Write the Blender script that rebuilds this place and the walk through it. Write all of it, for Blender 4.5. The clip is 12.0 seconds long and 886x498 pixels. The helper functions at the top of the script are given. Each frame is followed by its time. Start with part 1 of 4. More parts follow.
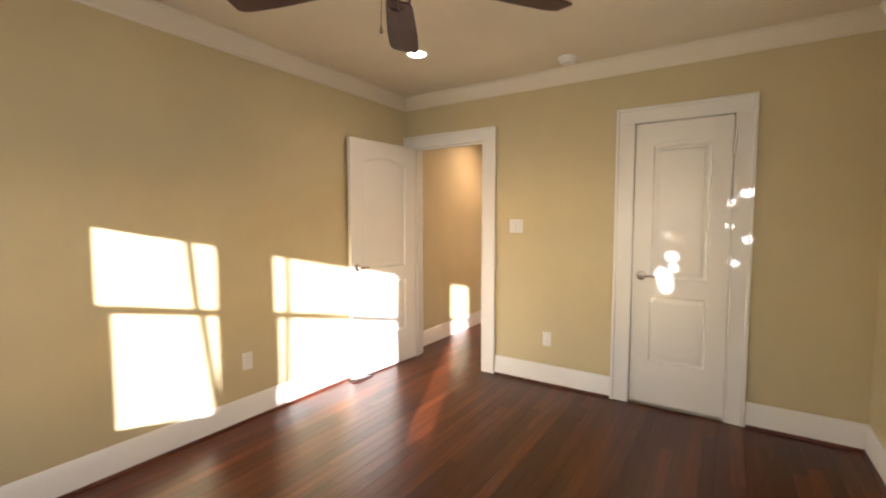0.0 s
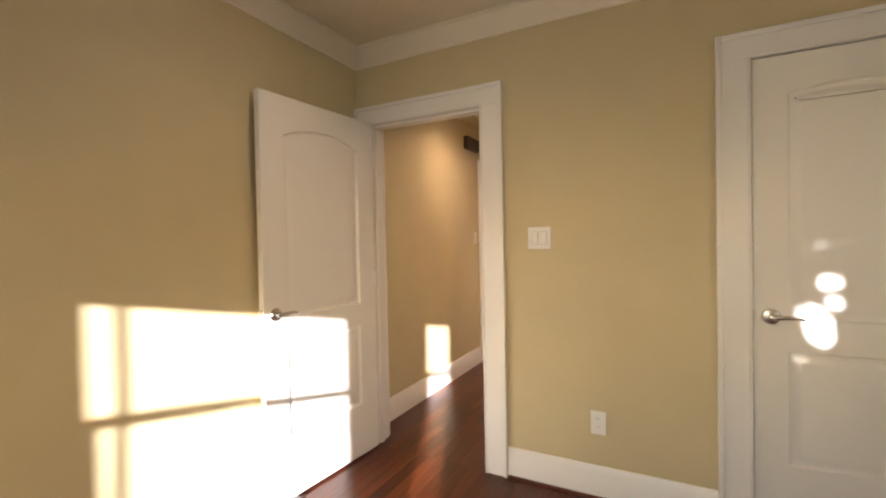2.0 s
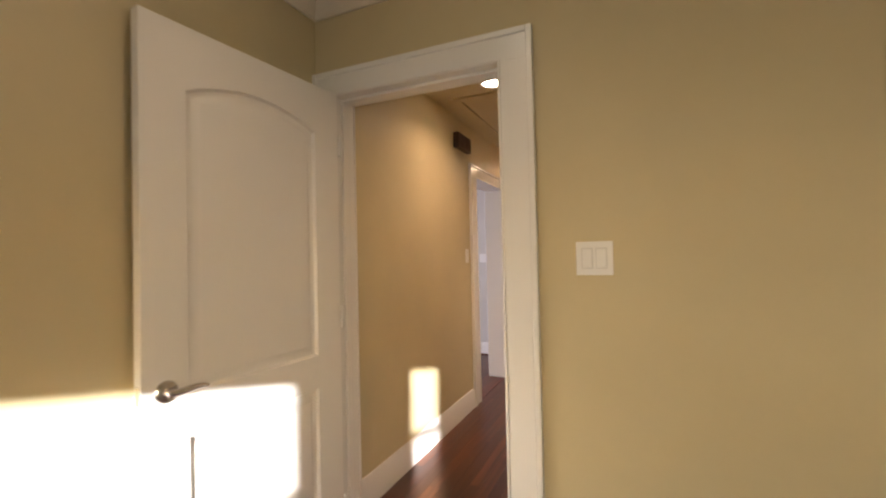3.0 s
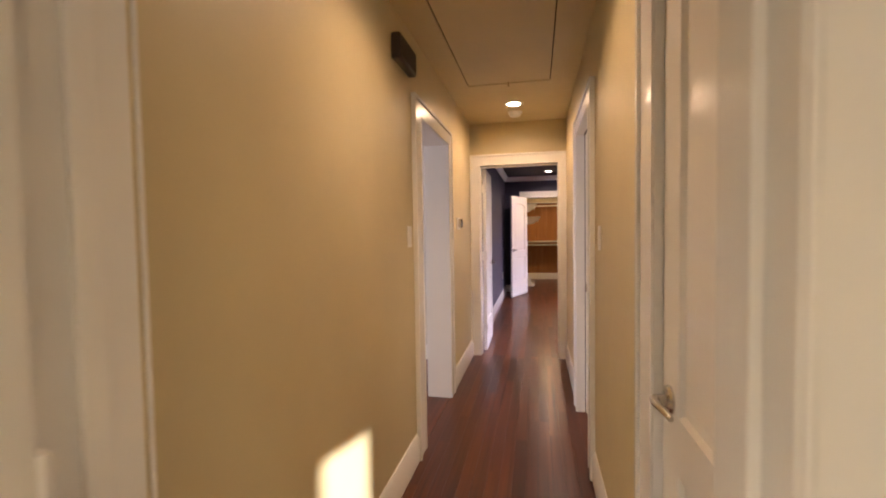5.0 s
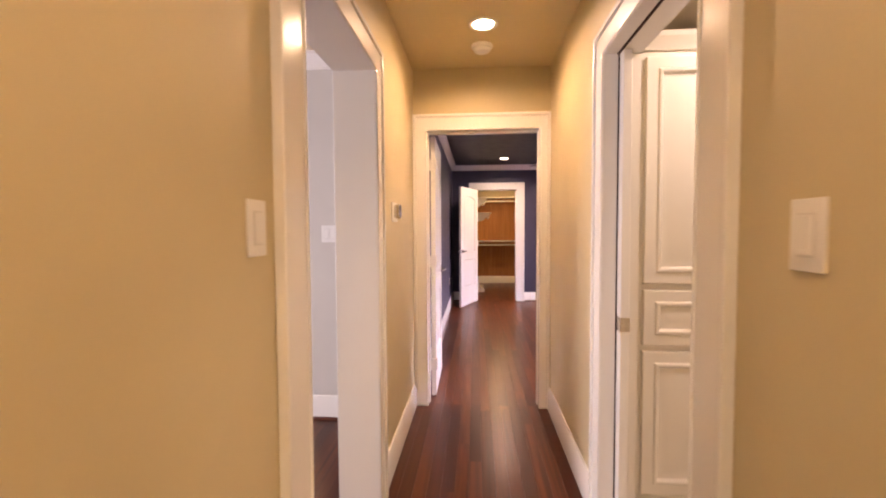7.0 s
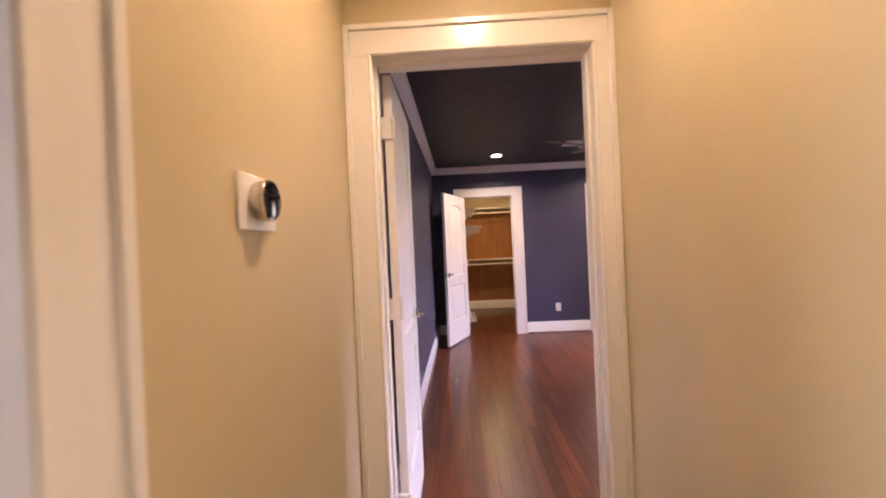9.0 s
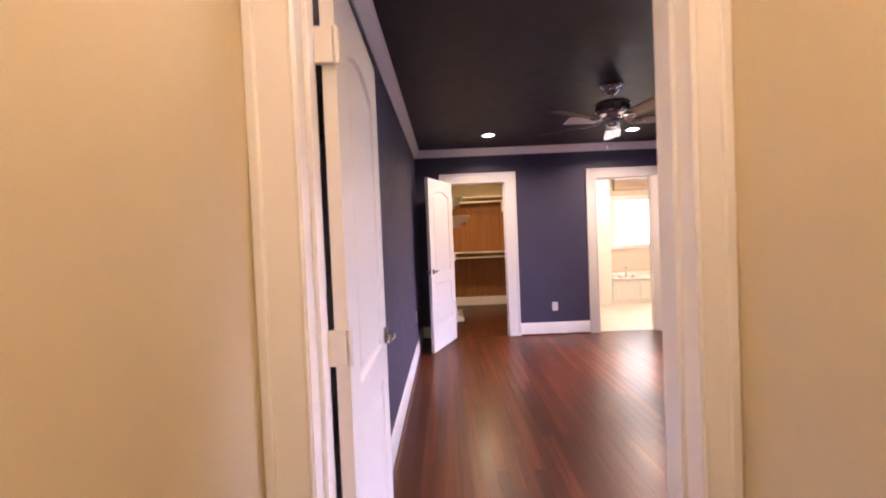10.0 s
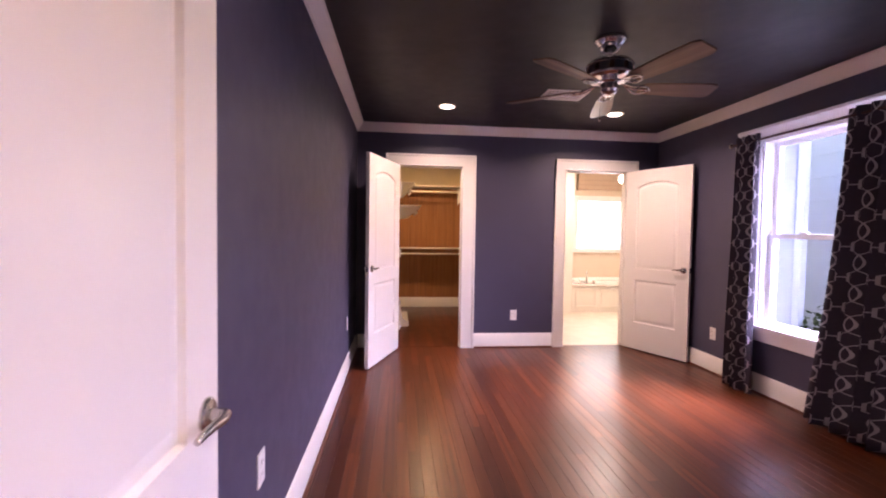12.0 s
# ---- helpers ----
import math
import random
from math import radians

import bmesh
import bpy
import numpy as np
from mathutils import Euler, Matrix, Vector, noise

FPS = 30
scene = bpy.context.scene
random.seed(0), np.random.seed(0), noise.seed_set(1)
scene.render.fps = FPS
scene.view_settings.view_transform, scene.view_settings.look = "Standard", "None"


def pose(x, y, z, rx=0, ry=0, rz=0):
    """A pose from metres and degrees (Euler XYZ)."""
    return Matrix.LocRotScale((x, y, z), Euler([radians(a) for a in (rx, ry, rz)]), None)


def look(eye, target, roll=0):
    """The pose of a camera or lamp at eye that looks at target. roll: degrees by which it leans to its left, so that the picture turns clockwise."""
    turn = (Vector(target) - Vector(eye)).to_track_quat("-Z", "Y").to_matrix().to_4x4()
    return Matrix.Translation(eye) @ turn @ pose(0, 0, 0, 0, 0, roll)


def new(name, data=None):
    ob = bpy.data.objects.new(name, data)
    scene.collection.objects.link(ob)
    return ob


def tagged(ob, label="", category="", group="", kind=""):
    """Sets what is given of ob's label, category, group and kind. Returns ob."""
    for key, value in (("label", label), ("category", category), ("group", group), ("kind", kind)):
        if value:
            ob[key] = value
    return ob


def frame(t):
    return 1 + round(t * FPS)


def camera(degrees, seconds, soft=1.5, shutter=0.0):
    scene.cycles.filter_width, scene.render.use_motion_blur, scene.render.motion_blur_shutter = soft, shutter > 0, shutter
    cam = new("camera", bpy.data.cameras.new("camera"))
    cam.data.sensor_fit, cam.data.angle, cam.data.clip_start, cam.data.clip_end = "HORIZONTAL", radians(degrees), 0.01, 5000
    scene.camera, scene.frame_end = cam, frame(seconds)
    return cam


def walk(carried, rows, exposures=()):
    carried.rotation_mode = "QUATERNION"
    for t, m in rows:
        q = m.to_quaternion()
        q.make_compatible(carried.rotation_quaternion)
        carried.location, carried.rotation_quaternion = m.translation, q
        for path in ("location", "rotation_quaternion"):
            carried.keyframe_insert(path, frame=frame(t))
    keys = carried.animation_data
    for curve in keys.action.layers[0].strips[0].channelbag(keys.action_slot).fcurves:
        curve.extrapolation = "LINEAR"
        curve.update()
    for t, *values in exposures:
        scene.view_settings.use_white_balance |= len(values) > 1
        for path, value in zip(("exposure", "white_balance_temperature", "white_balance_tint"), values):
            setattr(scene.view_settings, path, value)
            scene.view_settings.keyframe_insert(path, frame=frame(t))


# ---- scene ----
cam = camera(90.9, 12.0, soft=2.0, shutter=0.4)
PATH = [
    (0, (2.674, -3.413, 1.35), (1.582, -1.742, 1.218), -0.0),
    (0.5, (2.511, -3.137, 1.354), (1.41, -1.48, 1.206), -1.1),
    (1, (2.309, -2.865, 1.307), (1.218, -1.193, 1.183), -1.7),
    (1.5, (2.081, -2.554, 1.29), (1.048, -0.844, 1.202), -1.6),
    (2, (1.794, -2.251, 1.291), (0.864, -0.481, 1.257), -1.1),
    (2.5, (1.525, -1.909, 1.307), (0.661, -0.106, 1.31), -1.0),
    (3, (1.317, -1.572, 1.315), (0.503, 0.254, 1.353), -1.3),
    (3.2, (1.261, -1.415, 1.328), (0.437, 0.407, 1.368), -1.4),
    (4.8, (0.702, -0.499, 1.341), (0.245, 1.447, 1.28), -1.5),
    (5, (0.67, -0.39, 1.349), (0.247, 1.563, 1.268), -0.9),
    (5.5, (0.578, -0.049, 1.331), (0.272, 1.925, 1.228), -0.1),
    (6, (0.513, 0.303, 1.32), (0.292, 2.288, 1.208), 0.2),
    (6.5, (0.464, 0.677, 1.313), (0.29, 2.667, 1.21), 0.3),
    (7, (0.43, 1.072, 1.317), (0.279, 3.064, 1.228), -0.3),
    (7.2, (0.431, 1.254, 1.308), (0.272, 3.246, 1.231), -0.9),
    (8.8, (0.383, 2.511, 1.316), (0.29, 4.508, 1.311), -2.7),
    (9, (0.373, 2.651, 1.311), (0.293, 4.649, 1.306), -2.6),
    (9.5, (0.369, 2.986, 1.316), (0.312, 4.986, 1.303), -2.6),
    (10, (0.37, 3.358, 1.33), (0.353, 5.357, 1.281), -2.4),
    (10.5, (0.405, 3.653, 1.334), (0.408, 5.651, 1.261), -1.9),
    (11, (0.409, 3.899, 1.332), (0.463, 5.897, 1.255), -0.7),
    (11.5, (0.445, 4.1, 1.314), (0.551, 6.096, 1.238), 0.1),
    (12, (0.463, 4.255, 1.298), (0.662, 6.244, 1.224), 0.9),
]
EXPOSURES = [
    (0.0, 2.08, 6250, 14), (1.5, 1.82, 6300, 14), (3.2, 1.48, 6500, 12), (4.8, 1.42, 6650, 13), (5.5, 1.63, 6800, 15), (6.0, 1.62, 7300, 19), (6.5, 1.66, 7250, 19),
    (7.2, 1.9, 7100, 18), (8.0, 1.8, 6800, 15), (9.0, 1.62, 6400, 16), (9.6, 1.78, 6250, 17), (10.2, 1.7, 6350, 20), (11.0, 1.53, 6600, 24), (12.0, 1.73, 6550, 27),
]
walk(cam, [(t, look(eye, target, roll)) for t, eye, target, roll in PATH], EXPOSURES)

# ---------------------------------------------------------------- light
SUN_WAY = Vector((-0.47, 1.0, -0.21)).normalized()
world = bpy.data.worlds.new("sky")
scene.world = world
world.use_nodes = True
wn = world.node_tree
sky = wn.nodes.new("ShaderNodeTexSky")
sky.sky_type = "NISHITA"
sky.sun_disc = False
sky.sun_elevation = math.asin(-SUN_WAY.z)
sky.sun_rotation = math.atan2(-SUN_WAY.x, -SUN_WAY.y)
wn.links.new(sky.outputs[0], wn.nodes["Background"].inputs[0])
wn.nodes["Background"].inputs[1].default_value = 0.15

sun = new("sun", bpy.data.lights.new("sun", "SUN"))
sun.data.energy, sun.data.angle, sun.data.color = 9.5, radians(0.6), (1.0, 0.97, 0.95)
sun.matrix_world = look((0, 0, 8), Vector((0, 0, 8)) + SUN_WAY)


def area_lamp(name, x, y, z, target, w, h, watts, color, spread=180, disk=False):
    d = bpy.data.lights.new(name, "AREA")
    d.shape = "DISK" if disk else "RECTANGLE"
    d.size = w
    if not disk:
        d.size_y = h
    d.energy, d.color, d.spread = watts, color, radians(spread)
    ob = new(name, d)
    ob.matrix_world = look((x, y, z), target)
    return ob


WARM, DAY = (1.0, 0.67, 0.43), (0.70, 0.68, 1.0)
# daylight lamps, in the window openings but for one hung outside window_1
area_lamp("window_light", 1.4, -4.17, 1.15, (1.4, 0, 1.25), 1.8, 1.0, 3.6, (1.0, 0.92, 0.83))
area_lamp("window_light", 3.39, -1.85, 1.4, (0, -1.85, 1.2), 1.1, 1.1, 1.4, (1.0, 0.94, 0.86))
# added sky stand-in, high outside, shining down through window_1
area_lamp("window_light", 5.2, 6.4, 3.1, (1.2, 6.4, 0.3), 2.6, 1.8, 340, DAY, 110)
# unseen living room window, added where its lamp brightens the hall opening's jamb
area_lamp("window_light", -4.4, 1.8, 1.4, (-0.2, 3.7, 1.1), 1.9, 1.5, 26, (0.88, 0.84, 1.0), 120)
area_lamp("window_light", 4.16, 12.10, 1.495, (4.16, 9.0, 1.495), 0.92, 0.91, 4, (1.0, 0.95, 0.88))
area_lamp("window_light", 3.5, 5.25, 1.35, (0.0, 6.3, 0.2), 0.95, 1.4, 1.5, DAY, 80)
# recessed lamps
area_lamp("lamp_light", 0.453, 1.231, 2.465, (0.453, 1.231, 0), 0.11, 0, 2.55, WARM, 135, True)
area_lamp("lamp_light", 0.473, 3.605, 2.465, (0.473, 3.605, 0), 0.11, 0, 4.4, WARM, 160, True)
area_lamp("lamp_light", 0.811, -0.894, 2.495, (0.811, -0.894, 0), 0.11, 0, 0.8, WARM, 130, True)
area_lamp("lamp_light", 0.893, 8.35, 2.465, (0.893, 8.35, 0), 0.11, 0, 7.2, (1.0, 0.74, 0.6), 150, True)
area_lamp("lamp_light", 0.868, 5.27, 2.465, (0.868, 5.27, 0), 0.11, 0, 3.0, (1.0, 0.76, 0.6), 150, True)
area_lamp("lamp_light", 2.536, 8.36, 2.465, (2.536, 8.36, 0), 0.11, 0, 7.2, (1.0, 0.74, 0.6), 150, True)
# no fixtures here: unseen lamps added to brighten closet, bathroom, washroom and kitchen
area_lamp("lamp_light", 0.93, 10.6, 2.42, (0.93, 10.6, 0), 0.2, 0, 6.5, (1.0, 0.68, 0.34), 180, True)
area_lamp("lamp_light", 3.5, 10.3, 2.42, (3.5, 10.3, 0), 0.3, 0, 13, (1.0, 0.84, 0.66), 180, True)
area_lamp("lamp_light", 1.7, 2.6, 2.42, (1.7, 2.6, 0), 0.3, 0, 5.2, (1.0, 0.80, 0.68), 180, True)
area_lamp("lamp_light", -1.9, 6.3, 2.38, (-1.9, 6.6, 0), 0.3, 0, 6, WARM, 180, True)


# ---------------------------------------------------------------- materials
def base_material(name, rough, metal=0.0, coat=0.0, coat_rough=0.1):
    m = bpy.data.materials.new(name)
    m.use_nodes = True
    b = m.node_tree.nodes["Principled BSDF"]
    b.inputs["Roughness"].default_value = rough
    b.inputs["Metallic"].default_value = metal
    b.inputs["Coat Weight"].default_value = coat
    b.inputs["Coat Roughness"].default_value = coat_rough
    if coat:
        b.inputs["Specular IOR Level"].default_value = 0.35
    return m, m.node_tree, b


def node(nt, kind, **values):
    n = nt.nodes.new("ShaderNode" + kind)
    for key, v in values.items():
        n.inputs[key.replace("_", " ")].default_value = v
    return n


def noise_of(nt, coords, scale, detail=3.0, rough=0.55):
    n = node(nt, "TexNoise", Scale=scale, Detail=detail, Roughness=rough)
    nt.links.new(coords, n.inputs["Vector"])
    return n.outputs["Fac"]


def blend(nt, fac, a, b, lo=0.3, hi=0.7):
    ramp = nt.nodes.new("ShaderNodeValToRGB")
    ramp.color_ramp.elements[0].position, ramp.color_ramp.elements[1].position = lo, hi
    ramp.color_ramp.elements[0].color, ramp.color_ramp.elements[1].color = (*a, 1), (*b, 1)
    nt.links.new(fac, ramp.inputs[0])
    return ramp.outputs[0]


def bump(nt, b, height, strength, distance):
    n = node(nt, "Bump", Strength=strength, Distance=distance)
    nt.links.new(height, n.inputs["Height"])
    nt.links.new(n.outputs[0], b.inputs["Normal"])


def paint(name, color, rough, spread=0.05, relief=0.12, grain=160.0, coat=0.0):
    """Rolled or brushed paint: faint cloudiness, orange-peel relief, uneven gloss."""
    m, nt, b = base_material(name, rough, coat=coat)
    pos = nt.nodes.new("ShaderNodeNewGeometry").outputs["Position"]
    lo = tuple(c * (1 - spread) for c in color)
    hi = tuple(min(1, c * (1 + spread)) for c in color)
    nt.links.new(blend(nt, noise_of(nt, pos, 1.7, 5), lo, hi), b.inputs["Base Color"])
    rg = node(nt, "MapRange", From_Min=0.3, From_Max=0.7, To_Min=rough * 0.94, To_Max=min(1, rough * 1.06))
    nt.links.new(noise_of(nt, pos, 9.0), rg.inputs["Value"])
    nt.links.new(rg.outputs[0], b.inputs["Roughness"])
    bump(nt, b, noise_of(nt, pos, grain, 2), relief, 0.002)
    return m


def metal(name, color, rough, brushed=40.0):
    m, nt, b = base_material(name, rough, 1.0)
    pos = nt.nodes.new("ShaderNodeTexCoord").outputs["Object"]
    nt.links.new(blend(nt, noise_of(nt, pos, brushed), tuple(c * 0.85 for c in color), color), b.inputs["Base Color"])
    return m


def wood(name, dark, mid, light, rough, coat, per_object=True, along="y", coat_rough=0.18, scale=1.0, relief=True):
    """Stained boards: each board its own tone, long grain and a few darker streaks."""
    m, nt, b = base_material(name, rough, coat=coat, coat_rough=coat_rough)
    tc = nt.nodes.new("ShaderNodeTexCoord").outputs["Object"] if per_object else nt.nodes.new("ShaderNodeNewGeometry").outputs["Position"]
    rnd = nt.nodes.new("ShaderNodeObjectInfo").outputs["Random"] if per_object else nt.nodes.new("ShaderNodeNewGeometry").outputs["Random Per Island"]
    shift = node(nt, "VectorMath")
    shift.operation = "MULTIPLY_ADD"
    comb = nt.nodes.new("ShaderNodeCombineXYZ")
    for k in range(3):
        nt.links.new(rnd, comb.inputs[k])
    nt.links.new(comb.outputs[0], shift.inputs[0])
    shift.inputs[1].default_value = (37.0, 53.0, 11.0)
    nt.links.new(tc, shift.inputs[2])
    mp = nt.nodes.new("ShaderNodeMapping")
    s = {"x": (1.2, 26, 26), "y": (40, 1.3, 40), "z": (26, 26, 1.2)}[along]
    mp.inputs["Scale"].default_value = tuple(v * scale for v in s)
    nt.links.new(shift.outputs[0], mp.inputs[0])
    grain = noise_of(nt, mp.outputs[0], 1.0, 4, 0.5)
    tone = blend(nt, rnd, mid, light, 0.0, 1.0)
    g = node(nt, "MapRange", From_Min=0.22, From_Max=0.72, To_Min=0.0, To_Max=1.0)
    nt.links.new(grain, g.inputs["Value"])
    mix = nt.nodes.new("ShaderNodeMix")
    mix.data_type = "RGBA"
    nt.links.new(g.outputs[0], mix.inputs["Factor"])
    mix.inputs[6].default_value = (*dark, 1)
    nt.links.new(tone, mix.inputs[7])
    nt.links.new(mix.outputs[2], b.inputs["Base Color"])
    rr = node(nt, "MapRange", From_Min=0.3, From_Max=0.7, To_Min=rough * 0.95, To_Max=rough * 1.12)
    nt.links.new(noise_of(nt, tc, 3.0), rr.inputs["Value"])
    nt.links.new(rr.outputs[0], b.inputs["Roughness"])
    if relief:
        bump(nt, b, grain, 0.03, 0.0006)
    else:
        b.inputs["Specular IOR Level"].default_value = 0.3
    return m


def glow(name, color, strength):
    m, nt, b = base_material(name, 0.5)
    b.inputs["Base Color"].default_value = (*color, 1)
    b.inputs["Emission Color"].default_value = (*color, 1)
    b.inputs["Emission Strength"].default_value = strength
    return m


def glass_material():
    m, nt, b = base_material("window_glass", 0.02)
    b.inputs["Base Color"].default_value = (0.95, 0.98, 1, 1)
    b.inputs["Transmission Weight"].default_value = 1.0
    b.inputs["IOR"].default_value = 1.2
    return m


def curtain_material():
    """Slate cloth with a printed chain of pale ogees, laid out along the cloth."""
    m, nt, b = base_material("curtain_cloth", 0.85)
    uv_node = nt.nodes.new("ShaderNodeUVMap")
    uv_node.uv_map = "UVMap"
    uv = uv_node.outputs[0]
    sep = nt.nodes.new("ShaderNodeSeparateXYZ")
    nt.links.new(uv, sep.inputs[0])

    def op(kind, a, c=None):
        n = nt.nodes.new("ShaderNodeMath")
        n.operation = kind
        for k, v in enumerate((a, c)):
            if v is None:
                continue
            if isinstance(v, (int, float)):
                n.inputs[k].default_value = v
            else:
                nt.links.new(v, n.inputs[k])
        return n.outputs[0]

    u, v = sep.outputs[0], sep.outputs[1]
    width, pitch = 0.125, 0.2
    uu = op("ABSOLUTE", op("SUBTRACT", op("MODULO", op("ADD", u, 10 * width), width), width / 2))
    swing = op("SINE", op("MULTIPLY", v, 2 * math.pi / pitch))
    lobe = op("MAXIMUM", op("MINIMUM", op("MULTIPLY", swing, 0.058), 0.040), op("MULTIPLY", swing, -0.022))
    ring = op("LESS_THAN", op("ABSOLUTE", op("SUBTRACT", uu, lobe)), 0.0058)
    tick = op("MULTIPLY", op("GREATER_THAN", swing, 0.992), op("GREATER_THAN", uu, 0.046))
    line = op("MAXIMUM", ring, tick)
    pos = nt.nodes.new("ShaderNodeNewGeometry").outputs["Position"]
    base = blend(nt, noise_of(nt, pos, 260, 2), (0.042, 0.036, 0.05), (0.066, 0.056, 0.074))
    mix = nt.nodes.new("ShaderNodeMix")
    mix.data_type = "RGBA"
    nt.links.new(line, mix.inputs["Factor"])
    nt.links.new(base, mix.inputs[6])
    mix.inputs[7].default_value = (0.48, 0.45, 0.46, 1)
    nt.links.new(mix.outputs[2], b.inputs["Base Color"])
    bump(nt, b, noise_of(nt, pos, 900, 2), 0.25, 0.001)
    return m


def tile_material(name, a, c, rough):
    m, nt, b = base_material(name, rough)
    pos = nt.nodes.new("ShaderNodeNewGeometry").outputs["Position"]
    nt.links.new(blend(nt, noise_of(nt, pos, 6, 6), a, c), b.inputs["Base Color"])
    bump(nt, b, noise_of(nt, pos, 40), 0.05, 0.001)
    return m


TAN = paint("tan_wall_paint", (0.582, 0.489, 0.291), 0.5)
CREAM = paint("cream_ceiling_paint", (0.69, 0.605, 0.455), 0.8, relief=0.25, grain=90)
NAVY = paint("navy_wall_paint", (0.058, 0.053, 0.094), 0.5)
NAVY_CEIL = paint("dark_ceiling_paint", (0.0085, 0.0060, 0.0130), 0.5, relief=0.2)
GREIGE = paint("greige_wall_paint", (0.56, 0.53, 0.48), 0.6)
TRIM = paint("white_trim_paint", (0.81, 0.785, 0.735), 0.24, 0.01, 0.0, 60)
CROWN = paint("cream_crown_paint", (0.75, 0.68, 0.55), 0.3, 0.03, 0.05, 60)
TRIM_FLAT = paint("crown_paint", (0.82, 0.79, 0.74), 0.4, 0.03, 0.05, 60)
DOOR = paint("white_door_paint", (0.80, 0.77, 0.71), 0.3, 0.01, 0.0, 220)
PLASTIC = paint("white_plastic", (0.80, 0.78, 0.74), 0.3, 0.01, 0.0)
# greyer copy of the white plastic: shade round the rockers put into colour
GROOVE = paint("shaded_plastic", (0.68, 0.66, 0.62), 0.5, 0.0, 0.0)
SILLW = paint("white_window_paint", (0.82, 0.82, 0.82), 0.3, 0.02, 0.03)
FLOOR = wood("hardwood", (0.042, 0.0085, 0.0034), (0.053, 0.0112, 0.0042), (0.168, 0.0445, 0.0132), 0.30, 0.08, True, "y", 0.18, 1.0, False)
FLOOR_J = wood("hardwood_joined", (0.042, 0.0085, 0.0034), (0.053, 0.0112, 0.0042), (0.168, 0.0445, 0.0132), 0.30, 0.08, False, "y", 0.18, 1.0, False)
SHOE = wood("shoe_wood", (0.05, 0.012, 0.007), (0.10, 0.026, 0.012), (0.14, 0.04, 0.02), 0.3, 0.4, True)
CEDAR = wood("cedar_boards", (0.25, 0.10, 0.034), (0.37, 0.165, 0.06), (0.42, 0.19, 0.072), 0.55, 0.0, True, "z")
BLADE = wood("dark_blade", (0.03, 0.007, 0.006), (0.055, 0.011, 0.009), (0.07, 0.015, 0.012), 0.5, 0.05, True, "x")
BLADE_L = wood("maple_blade", (0.12, 0.07, 0.045), (0.24, 0.15, 0.10), (0.30, 0.19, 0.12), 0.4, 0.3, True, "x")
NICKEL = metal("satin_nickel", (0.62, 0.58, 0.53), 0.25)
CHROME = metal("polished_nickel", (0.80, 0.78, 0.77), 0.2)
BRONZE = metal("dark_bronze", (0.10, 0.06, 0.05), 0.35)
# dark floor joints; also the painted shade in slots, gaps and vent backs
GAP = paint("dark_gap", (0.03, 0.009, 0.005), 0.9)
BROWN = paint("brown_plastic", (0.045, 0.026, 0.016), 0.4)
LAMP = glow("lamp_lens", (1.0, 0.86, 0.66), 14.0)
GLASS = glass_material()
CLOTH = curtain_material()
TILE = tile_material("beige_floor_tile", (0.62, 0.55, 0.46), (0.72, 0.66, 0.57), 0.45)
PORCELAIN = paint("white_porcelain", (0.85, 0.83, 0.79), 0.12, 0.01, 0.0)
BEIGE = paint("beige_bath_paint", (0.72, 0.62, 0.51), 0.6)
STONE = tile_material("pale_counter_stone", (0.6, 0.55, 0.5), (0.8, 0.77, 0.72), 0.15)
SIDING = paint("white_siding_paint", (0.56, 0.60, 0.68), 0.6)
SOIL = tile_material("garden_ground", (0.05, 0.06, 0.03), (0.10, 0.11, 0.05), 0.95)
LEAF = tile_material("leaf", (0.04, 0.07, 0.025), (0.08, 0.12, 0.04), 0.6)
BARK = tile_material("bark", (0.06, 0.045, 0.03), (0.12, 0.09, 0.06), 0.9)
DARKGLASS = paint("black_glass", (0.008, 0.009, 0.014), 0.06, 0.0, 0.0)
SHADE = paint("linen_shade", (0.55, 0.42, 0.32), 0.85, relief=0.3, grain=300)


# ---------------------------------------------------------------- mesh helpers
def box(bm, x0, x1, y0, y1, z0, z1, bev=0.0):
    v = [bm.verts.new((x, y, z)) for x in (x0, x1) for y in (y0, y1) for z in (z0, z1)]
    fs = [bm.faces.new([v[i] for i in f]) for f in ((0, 1, 3, 2), (4, 6, 7, 5), (0, 4, 5, 1), (2, 3, 7, 6), (0, 2, 6, 4), (1, 5, 7, 3))]
    if bev:
        bmesh.ops.bevel(bm, geom=list({e for f in fs for e in f.edges}), offset=bev, segments=2, affect="EDGES", profile=0.5)
    return fs


def prism(bm, outline, place, a0, a1):
    """Extrudes a closed outline of (p, q) from a0 to a1; place(a, p, q) gives the point."""
    lo = [bm.verts.new(place(a0, p, q)) for p, q in outline]
    hi = [bm.verts.new(place(a1, p, q)) for p, q in outline]
    n = len(outline)
    bm.faces.new(lo), bm.faces.new(hi[::-1])
    for i in range(n):
        j = (i + 1) % n
        bm.faces.new((lo[i], hi[i], hi[j], lo[j]))


def lathe(bm, profile, at=(0, 0, 0), seg=32, axis="z"):
    """Turns a profile of (radius, height) about an axis through a point."""
    rings = []
    for r, h in profile:
        ring = []
        for k in range(seg):
            a = 2 * math.pi * k / seg
            c, s = r * math.cos(a), r * math.sin(a)
            p = {"z": (c, s, h), "x": (h, c, s), "y": (c, h, s)}[axis]
            ring.append(bm.verts.new(Vector(at) + Vector(p)))
        rings.append(ring)
    for a, b in zip(rings, rings[1:]):
        for k in range(seg):
            j = (k + 1) % seg
            bm.faces.new((a[k], a[j], b[j], b[k]))
    bm.faces.new(rings[0][::-1]), bm.faces.new(rings[-1])


